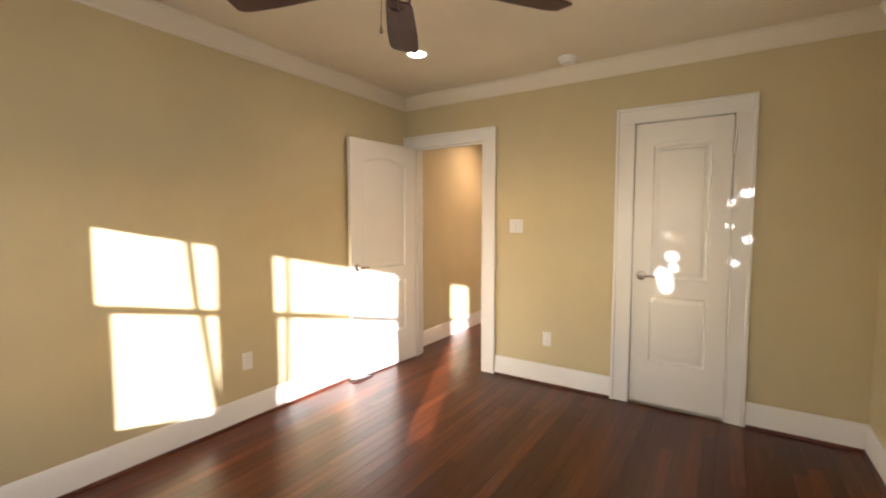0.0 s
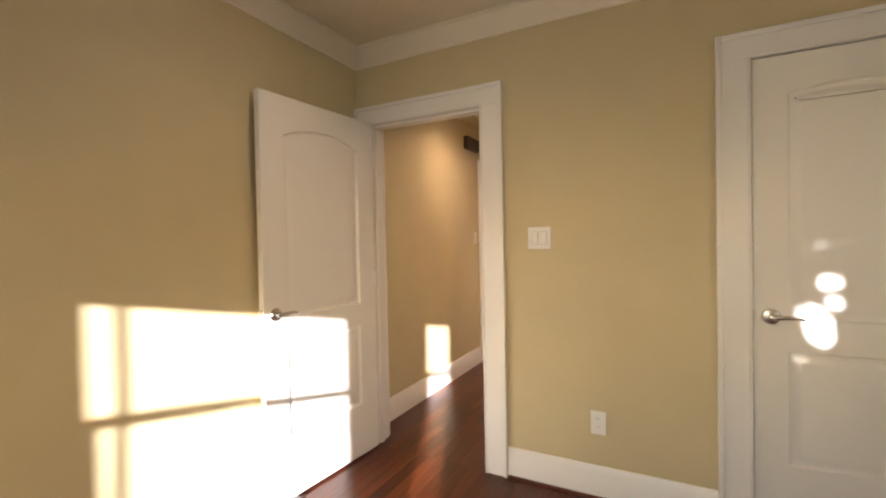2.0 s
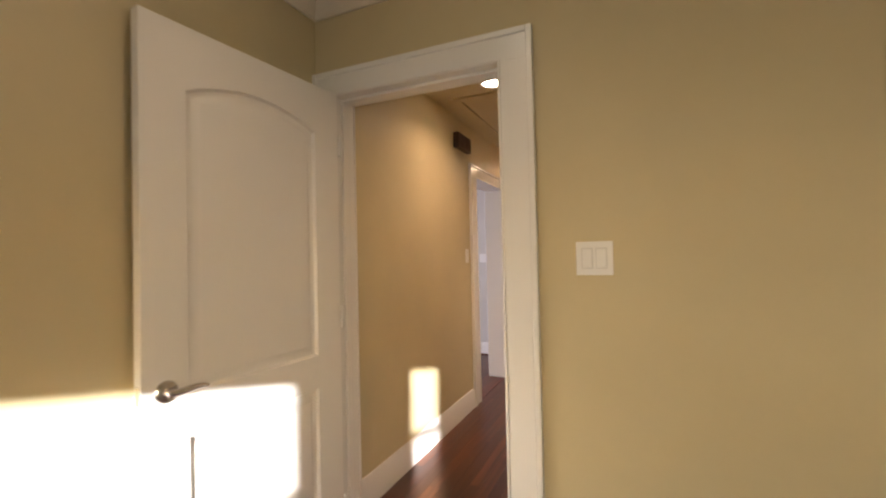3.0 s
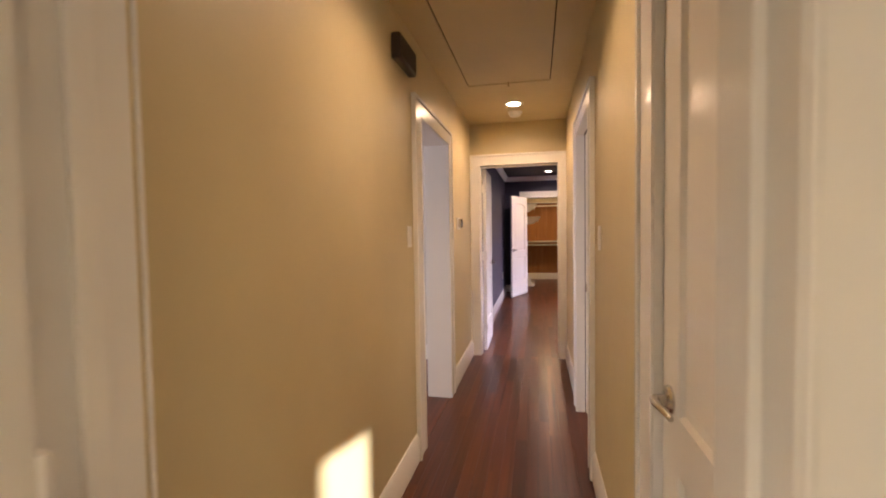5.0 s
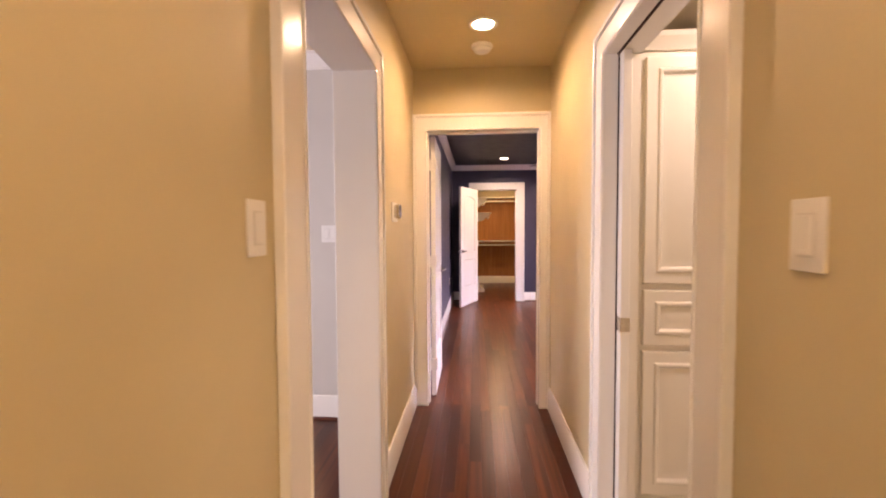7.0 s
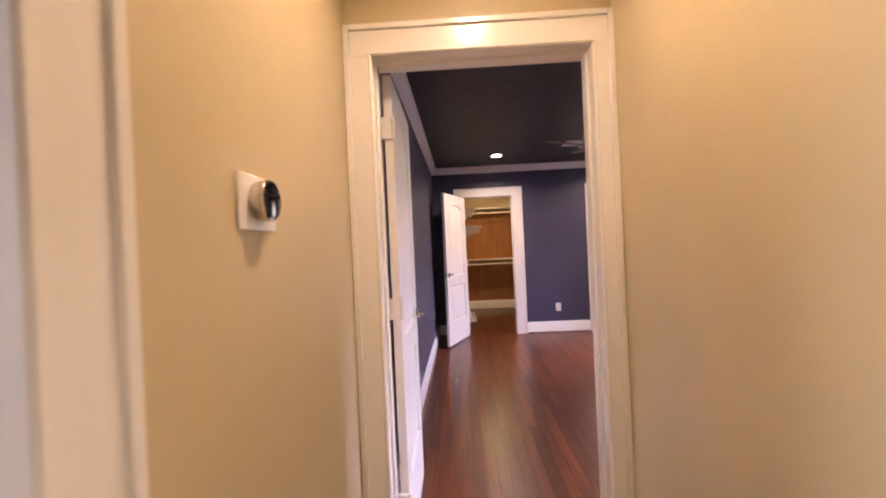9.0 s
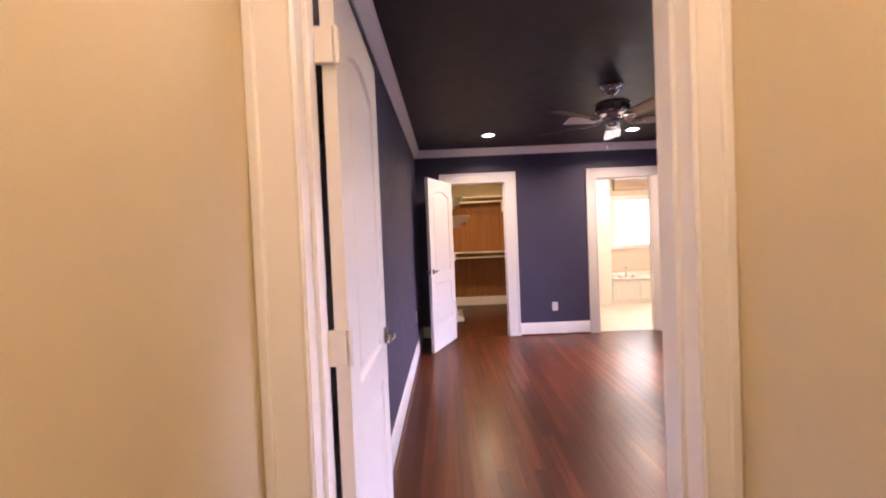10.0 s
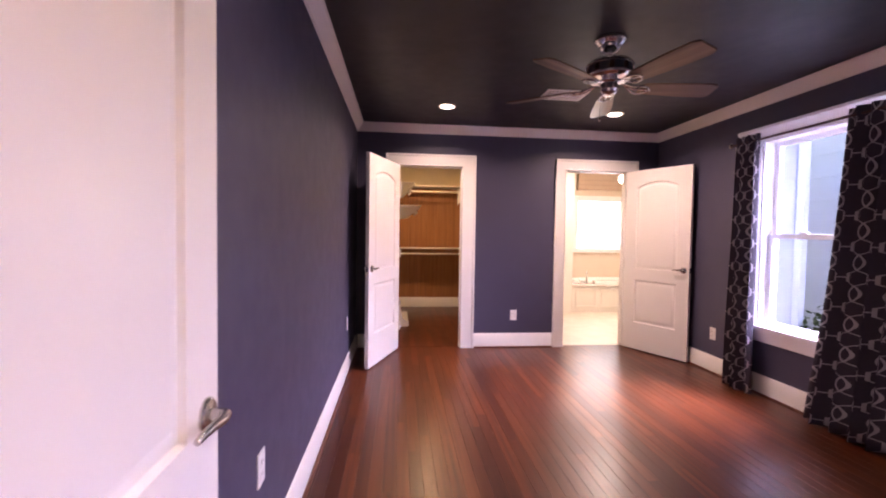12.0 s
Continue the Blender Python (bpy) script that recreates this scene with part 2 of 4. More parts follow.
def tube(bm, pts, radii, seg=10):
    pts = [Vector(p) for p in pts]
    if isinstance(radii, (int, float)):
        radii = [radii] * len(pts)
    rings = []
    for i, p in enumerate(pts):
        d = (pts[min(i + 1, len(pts) - 1)] - pts[max(i - 1, 0)]).normalized()
        side = d.cross((0, 0, 1) if abs(d.z) < 0.9 else (1, 0, 0)).normalized()
        up = side.cross(d)
        rings.append([bm.verts.new(p + radii[i] * (math.cos(a) * side + math.sin(a) * up)) for a in (2 * math.pi * k / seg for k in range(seg))])
    for a, b in zip(rings, rings[1:]):
        for k in range(seg):
            j = (k + 1) % seg
            bm.faces.new((a[k], a[j], b[j], b[k]))
    bm.faces.new(rings[0][::-1]), bm.faces.new(rings[-1])


def finish(bm, name, mats, smooth=20):
    bmesh.ops.recalc_face_normals(bm, faces=bm.faces)
    me = bpy.data.meshes.new(name)
    bm.to_mesh(me)
    bm.free()
    for m in mats if isinstance(mats, (list, tuple)) else [mats]:
        me.materials.append(m)
    if smooth:
        for p in me.polygons:
            p.use_smooth = True
        me.set_sharp_from_angle(angle=radians(smooth))
    return me


def part(name, bm, material, parent=None, label="", at=None, smooth=20):
    ob = new(name, finish(bm, name, material, smooth))
    if parent is not None:
        ob.parent = parent
    if at is not None:
        ob.matrix_basis = at
    return tagged(ob, label)


def thing(name, m, label, category, group="", kind=""):
    e = new(name)
    e.empty_display_size = 0.1
    e.matrix_basis = m
    return tagged(e, label, category, group, kind)


def solid(name, bm, material, label, category, kind="", group="", smooth=20):
    return tagged(part(name, bm, material, None, "", None, smooth), label, category, group, kind)


def along(normal, face, side):
    """Maps (a, d, z) on a wall face to the world: a along the wall, d out of it."""
    if normal == "y":
        return lambda a, d, z: (a, face + side * d, z)
    return lambda a, d, z: (face + side * d, a, z)


def slab(bm, place, a0, a1, d0, d1, z0, z1, bev=0.0):
    p, q = place(a0, d0, z0), place(a1, d1, z1)
    return box(bm, min(p[0], q[0]), max(p[0], q[0]), min(p[1], q[1]), max(p[1], q[1]), min(z0, z1), max(z0, z1), bev)


# ---------------------------------------------------------------- structure
H = 2.48
END, HALL0, HALL1, DARK0, DARK1 = 0.0, 0.12, 4.28, 4.41, 9.11
HL, HR = -0.03, 0.965
DL, DR = -0.005, 3.46
BACK, R1 = -4.2, 3.40


def wall(name, normal, c0, c1, a0, a1, openings, low, high, z1=H, label="painted wall"):
    """A wall with thickness c0..c1; openings (a0, a1, z0, z1) go through it. low and high: the paint on its two sides."""
    bm = bmesh.new()

    def piece(p, q, r, s):
        if q - p < 1e-4 or s - r < 1e-4:
            return
        fs = box(bm, c0, c1, p, q, r, s) if normal == "x" else box(bm, p, q, c0, c1, r, s)
        n = 0 if normal == "x" else 1
        for f in fs:
            f.normal_update()
            mid = f.calc_center_median()[n]
            f.material_index = 1 if abs(mid - c1) < 1e-5 else 0

    at = a0
    for p, q, r, s in sorted(openings):
        piece(at, p, 0, z1)
        piece(p, q, 0, r)
        piece(p, q, s, z1)
        at = q
    piece(at, a1, 0, z1)
    return solid(name, bm, [low, high], label, "wall", "structure", smooth=0)


wall("wall_bedroom_left", "x", -0.16, 0.0, BACK, END + 0.05, [], TAN, TAN, 2.51, "tan painted bedroom wall in sunlight")
wall("wall_bedroom_end", "y", 0.0, 0.12, 0.0, R1, [(0.095, 0.88, 0, 2.055), (2.074, 2.71, 0, 2.055)], TAN, TAN, 2.51, "tan painted wall with two white-cased doors")
wall("wall_bedroom_right", "x", R1, R1 + 0.14, BACK, 0.12, [(-2.9, -1.22, 0.8, 2.1)], TAN, TAN, 2.51, "tan painted wall with a window")
wall("wall_bedroom_back", "y", BACK - 0.14, BACK, -0.16, R1 + 0.14, [(0.78, 1.136, 0.6, 1.69), (1.27, 2.016, 0.6, 1.69), (2.37, 2.616, 0.6, 1.69)], TAN, TAN, 2.51, "tan painted wall with tall windows")
wall("wall_hall_left", "x", HL - 0.16, HL, 0.05, HALL1, [(2.175, 3.04, 0, 2.05)], GREIGE, TAN, H, "tan hallway wall with a cased opening")
wall("wall_hall_right", "x", HR, HR + 0.13, 0.12, HALL1, [(0.12, 0.78, 0, 2.055), (2.13, 2.94, 0, 2.05)], TAN, TAN, H, "tan hallway wall with two doorways")
wall("wall_hall_end", "y", HALL1, DARK0, -0.4, 3.7, [(0.05, 0.91, 0, 2.055)], TAN, NAVY, H, "hallway end wall, navy on its bedroom side")
wall("wall_dark_left", "x", DL - 0.16, DL, DARK0, DARK1, [], GREIGE, NAVY, H, "dark navy painted bedroom wall")
wall("wall_dark_right", "x", DR, DR + 0.16, DARK0, DARK1, [(4.75, 5.75, 0.55, 2.10), (6.2, 7.62, 0.55, 2.10)], NAVY, SIDING, H, "dark navy wall with a window")
wall("wall_bath_outer", "y", DARK1, DARK1 + 0.13, DR + 0.16, 5.3, [], SIDING, BEIGE, H, "pale painted outer wall of the bathroom")
wall("wall_dark_far", "y", DARK1, DARK1 + 0.13, -0.1, DR + 0.16, [(0.41, 1.175, 0, 2.055), (2.335, 3.115, 0, 2.055)], NAVY, BEIGE, H, "dark navy wall with two doorways")


def sheet(name, x0, x1, y0, y1, z0, z1, mat, label, category):
    bm = bmesh.new()
    box(bm, x0, x1, y0, y1, z0, z1)
    return solid(name, bm, mat, label, category, "structure", smooth=0)


sheet("ceiling_bedroom", -0.16, R1 + 0.14, BACK - 0.14, 0.06, 2.51, 2.62, CREAM, "cream painted bedroom ceiling", "ceiling")
sheet("ceiling_hall", -0.19, 1.08, 0.06, HALL1 + 0.05, H, H + 0.1, TAN, "tan painted hallway ceiling", "ceiling")
sheet("ceiling_dark", -0.1, DR + 0.16, HALL1 + 0.05, DARK1 + 0.06, H, H + 0.1, NAVY_CEIL, "near-black painted bedroom ceiling", "ceiling")
sheet("ceiling_closet", 0.0, 2.0, DARK1 + 0.06, 12.1, 2.45, 2.6, CREAM, "cream closet ceiling", "ceiling")
sheet("ceiling_bath", 2.0, 5.3, DARK1 + 0.06, 12.2, 2.45, 2.6, CREAM, "cream bathroom ceiling", "ceiling")
sheet("ceiling_washroom", 1.08, 3.6, 0.12, HALL1, 2.45, 2.6, CREAM, "cream washroom ceiling", "ceiling")
sheet("ceiling_living", -4.6, -0.19, 0.0, 8.7, 2.5, 2.6, CREAM, "cream living room ceiling", "ceiling")

# rooms seen through the openings
wall("wall_closet_left", "x", 0.08, 0.18, DARK1 + 0.13, 11.9, [], CREAM, CREAM, 2.45, "cream closet wall")
wall("wall_closet_right", "x", 1.66, 1.78, DARK1 + 0.13, 11.9, [], CREAM, CREAM, 2.45, "cream closet wall")
wall("wall_closet_back", "y", 11.9, 12.0, 0.08, 1.78, [], CREAM, CREAM, 2.45, "closet back wall")
wall("wall_bath_left", "x", 2.0, 2.1, DARK1 + 0.13, 12.05, [], CREAM, BEIGE, 2.45, "beige bathroom wall")
wall("wall_bath_right", "x", 5.2, 5.3, DARK1 + 0.13, 12.05, [], BEIGE, CREAM, 2.45, "beige bathroom wall")
wall("wall_bath_back", "y", 12.05, 12.2, 2.0, 5.3, [(3.70, 4.62, 1.04, 1.95)], BEIGE, SIDING, 2.45, "beige bathroom wall with a bright window")
wall("wall_bath_stub", "y", 11.2, 12.05, 2.1, 3.315, [], TRIM_FLAT, BEIGE, 2.45, "white panelled partition beside the bathtub")
wall("wall_washroom_far", "y", 3.75, 3.85, HR + 0.13, 3.6, [], CREAM, CREAM, 2.45, "cream washroom wall")
wall("wall_washroom_near", "y", 1.5, 1.6, HR + 0.13, 3.6, [], CREAM, CREAM, 2.45, "cream washroom wall")
wall("wall_washroom_right", "x", 3.5, 3.6, 0.12, 3.85, [], CREAM, CREAM, 2.45, "cream washroom wall")
wall("wall_living_stub", "y", 4.0, 4.15, -0.73, HL - 0.16, [], GREIGE, GREIGE, 2.5, "greige living room wall end")
wall("wall_living_side", "x", -0.73, -0.61, 4.15, 7.6, [], GREIGE, GREIGE, 2.5, "greige kitchen wall")
wall("wall_living_far", "y", 7.6, 7.72, -4.6, -0.61, [], GREIGE, GREIGE, 2.5, "greige kitchen wall")
wall("wall_living_near", "y", 0.0, 0.12, -4.6, -0.19, [], GREIGE, GREIGE, 2.5, "greige living room wall")
# the opening is added and unseen, set to suit its lamp
wall("wall_living_window", "x", -4.6, -4.48, 0.12, 7.6, [(0.7, 2.9, 0.6, 2.2)], GREIGE, GREIGE, 2.5, "greige living room wall with an added, unseen window")

sheet("floor_washroom", HR + 0.065, 3.5, 0.12, 3.85, -0.08, 0.0, TILE, "beige tiled washroom floor", "floor")
sheet("floor_bath", 1.85, 5.3, DARK1 + 0.065, 12.2, -0.08, 0.0, TILE, "beige tiled bathroom floor", "floor")


def crown(name, x0, x1, y0, y1, top, drop, out, mat, label):
    """Crown moulding swept round a room, mitred in the corners."""
    prof = [(0.0, -drop), (out * 0.12, -drop), (out * 0.16, -drop * 0.88), (out * 0.42, -drop * 0.68), (out * 0.72, -drop * 0.30), (out * 0.86, -drop * 0.16), (out, -drop * 0.12), (out, 0.0), (0.0, 0.0)]
    bm = bmesh.new()
    rings = [[bm.verts.new((x, y, top + z)) for x, y in ((x0 + d, y0 + d), (x1 - d, y0 + d), (x1 - d, y1 - d), (x0 + d, y1 - d))] for d, z in prof]
    for a, b in zip(rings, rings[1:] + rings[:1]):
        for k in range(4):
            j = (k + 1) % 4
            bm.faces.new((a[k], a[j], b[j], b[k]))
    return solid(name, bm, mat, label, "moulding", "structure", smooth=25)


crown("crown_bedroom", 0.0, R1, BACK, 0.0, 2.51, 0.11, 0.085, CROWN, "cream crown moulding round the bedroom")
crown("crown_dark", DL, DR, DARK0, DARK1, H, 0.092, 0.07, TRIM_FLAT, "pale crown moulding round the dark bedroom")
crown("crown_living", -4.48, HL - 0.16, 0.12, 4.0, 2.5, 0.1, 0.08, TRIM_FLAT, "white crown moulding in the living room")

BASE_PROF = [(0, 0), (0.016, 0), (0.016, 0.128), (0.0135, 0.134), (0.013, 0.144), (0.009, 0.153), (0.006, 0.163), (0, 0.165)]
SHOE_PROF = [(0.016, 0.0), (0.033, 0.0), (0.032, 0.007), (0.027, 0.014), (0.019, 0.018), (0.016, 0.018)]


def baseboard(normal, face, side, a0, a1, shoe=True, mat=None):
    place = along(normal, face, side)
    bm = bmesh.new()
    prism(bm, BASE_PROF, place, a0, a1)
    solid("baseboard", bm, mat or TRIM, "white painted wooden baseboard along the wall", "baseboard", "structure", smooth=25)
    if shoe:
        bm = bmesh.new()
        prism(bm, SHOE_PROF, place, a0 + 0.004, a1 - 0.004)
        solid("trim", bm, SHOE, "red-brown shoe moulding at the floor", "trim", "structure")


baseboard("x", 0.0, 1, BACK, -0.001)
baseboard("y", 0.0, -1, 0.992, 1.966)
baseboard("y", 0.0, -1, 2.81, R1)
baseboard("x", R1, -1, BACK, -0.02)
baseboard("y", BACK, 1, 0.02, R1 - 0.02)
baseboard("x", HL, 1, 0.15, 2.03, False)
baseboard("x", HL, 1, 3.145, HALL1, False)
baseboard("x", HR, -1, 0.93, 2.0, False)
baseboard("x", HR, -1, 3.05, HALL1, False)
baseboard("x", DL, 1, DARK0 + 0.03, DARK1)
baseboard("y", DARK1, -1, DL + 0.02, 0.303)
baseboard("y", DARK1, -1, 1.31, 2.222)
baseboard("y", DARK1, -1, 3.212, DR - 0.02)
baseboard("x", DR, -1, DARK0, DARK1)
baseboard("y", 11.875, -1, 0.18, 1.66, False)
baseboard("x", 0.18, 1, DARK1 + 0.13, 11.85, False)
baseboard("y", 4.0, -1, -0.73, HL - 0.18)
baseboard("x", HL - 0.16, -1, 3.15, 3.98)


# ---------------------------------------------------------------- door trim
def casing(name, normal, face, side, a0, a1, top, wl, wr, wh, label="white painted wooden door casing"):
    """Flat casing boards with a raised back band and an inner bead, on one face of a wall."""
    place = along(normal, face, side)
    e = thing(name, Matrix(), label, "door casing", kind="structure")

    def board(nm, p, q, r, s, band):
        bm = bmesh.new()
        slab(bm, place, p + 0.004, q - 0.004 * (nm == "casing_leg" and p > a1 - 0.01), 0.0, 0.018, r, s, 0.0015) if nm == "casing_leg" and p < a0 else slab(bm, place, p, q - 0.004 * (nm == "casing_leg"), 0.0, 0.018, r, s, 0.0015)
        bp, bq, br, bs = band
        slab(bm, place, bp, bq, 0.0, 0.029, br, bs, 0.004)
        part(nm, bm, TRIM, e)

    if wl > 0.03:
        board("casing_leg", a0 - wl, a0, 0, top, (a0 - wl, a0 - wl + 0.022, 0, top + wh))
    if wr > 0.03:
        board("casing_leg", a1, a1 + wr, 0, top, (a1 + wr - 0.022, a1 + wr, 0, top + wh))
    lo, hi = a0 - wl + (0.022 if wl > 0.03 else 0), a1 + wr - (0.022 if wr > 0.03 else 0)
    board("casing_head", lo, hi, top, top + wh - 0.001, (lo, hi, top + wh - 0.022, top + wh))
    bm = bmesh.new()
    slab(bm, place, a0 - 0.012, a0 - 0.003, 0.016, 0.0235, 0, top + 0.004, 0.003)
    slab(bm, place, a1 + 0.003, a1 + 0.012, 0.016, 0.0235, 0, top + 0.004, 0.003)
    slab(bm, place, a0 - 0.012, a1 + 0.012, 0.016, 0.0235, top + 0.003, top + 0.012, 0.003)
    part("bead", bm, TRIM, e)
    return e


def jamb(name, normal, c0, c1, a0, a1, top, stop=None, label="white painted door jamb lining the opening"):
    place = along(normal, 0.0, 1)
    e = thing(name, Matrix(), label, "door jamb", kind="structure")
    for nm, p, q, r, s in (("jamb_side", a0 - 0.02, a0, 0, top), ("jamb_side", a1, a1 + 0.02, 0, top), ("jamb_head", a0 - 0.02, a1 + 0.02, top, top + 0.02)):
        bm = bmesh.new()
        slab(bm, place, p, q, c0 - 0.002, c1 + 0.002, r, s, 0.001)
        part(nm, bm, TRIM, e)
    if stop:
        for nm, p, q, r, s in (("stop", a0, a0 + 0.012, 0, top), ("stop", a1 - 0.012, a1, 0, top), ("stop", a0 + 0.012, a1 - 0.012, top - 0.012, top)):
            bm = bmesh.new()
            slab(bm, place, p, q, stop[0], stop[1], r, s, 0.002)
            part(nm, bm, TRIM, e)
    return e


jamb("jamb_bedroom", "y", 0.0, 0.12, 0.115, 0.86, 2.035, (0.03, 0.065))
casing("casing_bedroom", "y", 0.0, -1, 0.115, 0.86, 2.035, 0.113, 0.132, 0.112)
casing("casing_bedroom_hall", "y", 0.12, 1, 0.115, 0.86, 2.035, 0.0, 0.08, 0.112)
jamb("jamb_closet", "y", 0.0, 0.12, 2.094, 2.69, 2.035, (0.036, 0.07))
casing("casing_closet", "y", 0.0, -1, 2.094, 2.69, 2.035, 0.128, 0.118, 0.112)
jamb("jamb_hall_closet", "x", HR, HR + 0.13, 0.14, 0.76, 2.035, (HR + 0.045, HR + 0.08))
casing("casing_hall_closet", "x", HR, -1, 0.15, 0.76, 2.035, 0.0, 0.16, 0.115)
jamb("jamb_hall_opening", "x", HL - 0.16, HL, 2.195, 3.02, 2.03)
casing("casing_hall_opening", "x", HL, 1, 2.195, 3.02, 2.03, 0.16, 0.125, 0.115)
casing("casing_living_opening", "x", HL - 0.16, -1, 2.195, 3.02, 2.03, 0.12, 0.125, 0.115)
pocket = jamb("jamb_washroom", "x", HR, HR + 0.13, 2.15, 2.92, 2.025)
# dark strips on the jamb, painted shade of the open slot
for x0, x1, y0, y1, z0, z1 in ((HR + 0.036, HR + 0.046, 2.15, 2.9165, 2.0215, 2.0248), (HR + 0.0415, HR + 0.0465, 2.9168, 2.9197, 0.002, 2.0248)):
    bm = bmesh.new()
    box(bm, x0, x1, y0, y1, z0, z1)
    part("track_slot_shade", bm, GAP, pocket, "dark strip painted as the shade in the pocket-door slot")
casing("casing_washroom", "x", HR, -1, 2.15, 2.92, 2.025, 0.147, 0.13, 0.112)
jamb("jamb_dark", "y", HALL1, DARK0, 0.07, 0.89, 2.035, (HALL1 + 0.05, HALL1 + 0.09))
casing("casing_dark_hall", "y", HALL1, -1, 0.075, 0.885, 2.035, 0.104, 0.079, 0.118)
casing("casing_dark_room", "y", DARK0, 1, 0.07, 0.89, 2.035, 0.07, 0.115, 0.115)
jamb("jamb_dark_closet", "y", DARK1, DARK1 + 0.13, 0.43, 1.155, 2.035, (DARK1 + 0.045, DARK1 + 0.08))
casing("casing_dark_closet", "y", DARK1, -1, 0.43, 1.155, 2.035, 0.125, 0.152, 0.128)
jamb("jamb_dark_bath", "y", DARK1, DARK1 + 0.13, 2.355, 3.095, 2.035, (DARK1 + 0.045, DARK1 + 0.08))
casing("casing_dark_bath", "y", DARK1, -1, 2.355, 3.095, 2.035, 0.131, 0.115, 0.124)


# ---------------------------------------------------------------- doors
def outline(x0, x1, z0, z1, rise, n=14):
    pts = [(x0, z0), (x1, z0)]
    if rise <= 0:
        return pts + [(x1, z1), (x0, z1)]
    for k in range(n + 1):
        s = k / n
        x = x1 + (x0 - x1) * s
        pts.append((x, z1 - rise + rise * math.sin(math.pi * s) ** 0.8))
    return pts


def inset(pts, d):
    out = []
    n = len(pts)
    for i in range(n):
        p, q, r = Vector(pts[i - 1]), Vector(pts[i]), Vector(pts[(i + 1) % n])
        e1, e2 = (q - p).normalized(), (r - q).normalized()
        n1, n2 = Vector((-e1.y, e1.x)), Vector((-e2.y, e2.x))
        m = n1 + n2
        out.append(tuple(q + m * (d / max(0.35, 1 + n1.dot(n2)))))
    return out


def door(m, w, h, handle_at, label, turn=1, hinges=True, lever_sides=(1, -1), h_z=0.935, st=0.132, rise=0.06):
    """A moulded two-panel door with an arched upper panel; its hinge edge stands at the origin and the leaf runs along +x."""
    t = 0.035
    e = thing("door", m, label, "door", "panelled interior doors")
    x0, x1 = st, w - st
    lower, upper = (x0, x1, 0.305, 0.785), (x0, x1, 0.915, h - 0.135)
    shapes = [outline(*lower, 0), outline(*upper, rise)]
    bm = bmesh.new()
    for s in (1, -1):
        y = s * t / 2

        def quad(*pts):
            bm.faces.new([bm.verts.new((p, y, q)) for p, q in pts])

        quad((0, 0), (x0, 0), (x0, h), (0, h)), quad((x1, 0), (w, 0), (w, h), (x1, h))
        quad((x0, 0), (x1, 0), (x1, lower[2]), (x0, lower[2]))
        quad((x0, lower[3]), (x1, lower[3]), (x1, upper[2]), (x0, upper[2]))
        arch = shapes[1][2:]
        for (pa, qa), (pb, qb) in zip(arch, arch[1:]):
            quad((pa, qa), (pa, h), (pb, h), (pb, qb))
    rim = [(0, 0), (w, 0), (w, h), (0, h)]
    for (pa, qa), (pb, qb) in zip(rim, rim[1:] + rim[:1]):
        bm.faces.new([bm.verts.new(v) for v in ((pa, t / 2, qa), (pb, t / 2, qb), (pb, -t / 2, qb), (pa, -t / 2, qa))])
    bmesh.ops.remove_doubles(bm, verts=bm.verts, dist=1e-5)
    part("leaf", bm, DOOR, e, smooth=0)
    steps = [(0.0, 0.0), (0.003, 0.0045), (0.008, 0.0115), (0.018, 0.014), (0.026, 0.013), (0.042, 0.0035), (0.046, 0.003)]
    for nm, shape in (("lower_panel", shapes[0]), ("upper_panel", shapes[1])):
        bm = bmesh.new()
        for s in (1, -1):
            rings = [[bm.verts.new((p, s * (t / 2 - dep), q)) for p, q in inset(shape, d)] for d, dep in steps]
            for a, b in zip(rings, rings[1:]):
                for k in range(len(shape)):
                    j = (k + 1) % len(shape)
                    bm.faces.new((a[k], a[j], b[j], b[k]))
            bm.faces.new(rings[-1])
        part(nm, bm, DOOR, e, smooth=30)
    # lever sets
    back = 1 if handle_at > w / 2 else -1
    for s in lever_sides:
        hb = bmesh.new()
        lathe(hb, [(0.0, s * t / 2), (0.033, s * t / 2), (0.033, s * (t / 2 + 0.004)), (0.029, s * (t / 2 + 0.009)), (0.013, s * (t / 2 + 0.012)), (0.011, s * (t / 2 + 0.036)), (0.0, s * (t / 2 + 0.038))], (handle_at, 0, h_z), 24, "y")
        handle = part("door_handle", hb, NICKEL, e, "satin nickel lever handle")
        lb = bmesh.new()
        y = s * (t / 2 + 0.034)
        pts = [(handle_at, y, h_z), (handle_at - back * 0.03, y + s * 0.006, h_z + 0.002), (handle_at - back * 0.065, y + s * 0.003, h_z + 0.004), (handle_at - back * 0.09, y - s * 0.002, h_z + 0.001), (handle_at - back * 0.106, y - s * 0.006, h_z - 0.004)]
        tube(lb, pts, [0.012, 0.010, 0.0085, 0.0075, 0.006])
        part("lever", lb, NICKEL, handle, smooth=60)
    lb = bmesh.new()
    edge = w if back > 0 else 0.0
    box(lb, edge - 0.0015, edge + 0.0015, -0.0125, 0.0125, h_z - 0.028, h_z + 0.028)
    part("latch_plate", lb, NICKEL, e)
    if hinges:
        for z in (0.25, 1.055, h - 0.22):
            hb = bmesh.new()
            off = w if back < 0 else 0.0
            sgn = 1 if back < 0 else -1
            lathe(hb, [(0.0, z - 0.046), (0.0065, z - 0.045), (0.0065, z + 0.045), (0.0, z + 0.046)], (off + sgn * 0.006, turn * (t / 2 + 0.004), 0), 10)
            box(hb, off - 0.016 if sgn < 0 else off, off if sgn < 0 else off + 0.016, -0.0145 if turn < 0 else -0.034, 0.034 if turn < 0 else 0.0145, z - 0.044, z + 0.044)
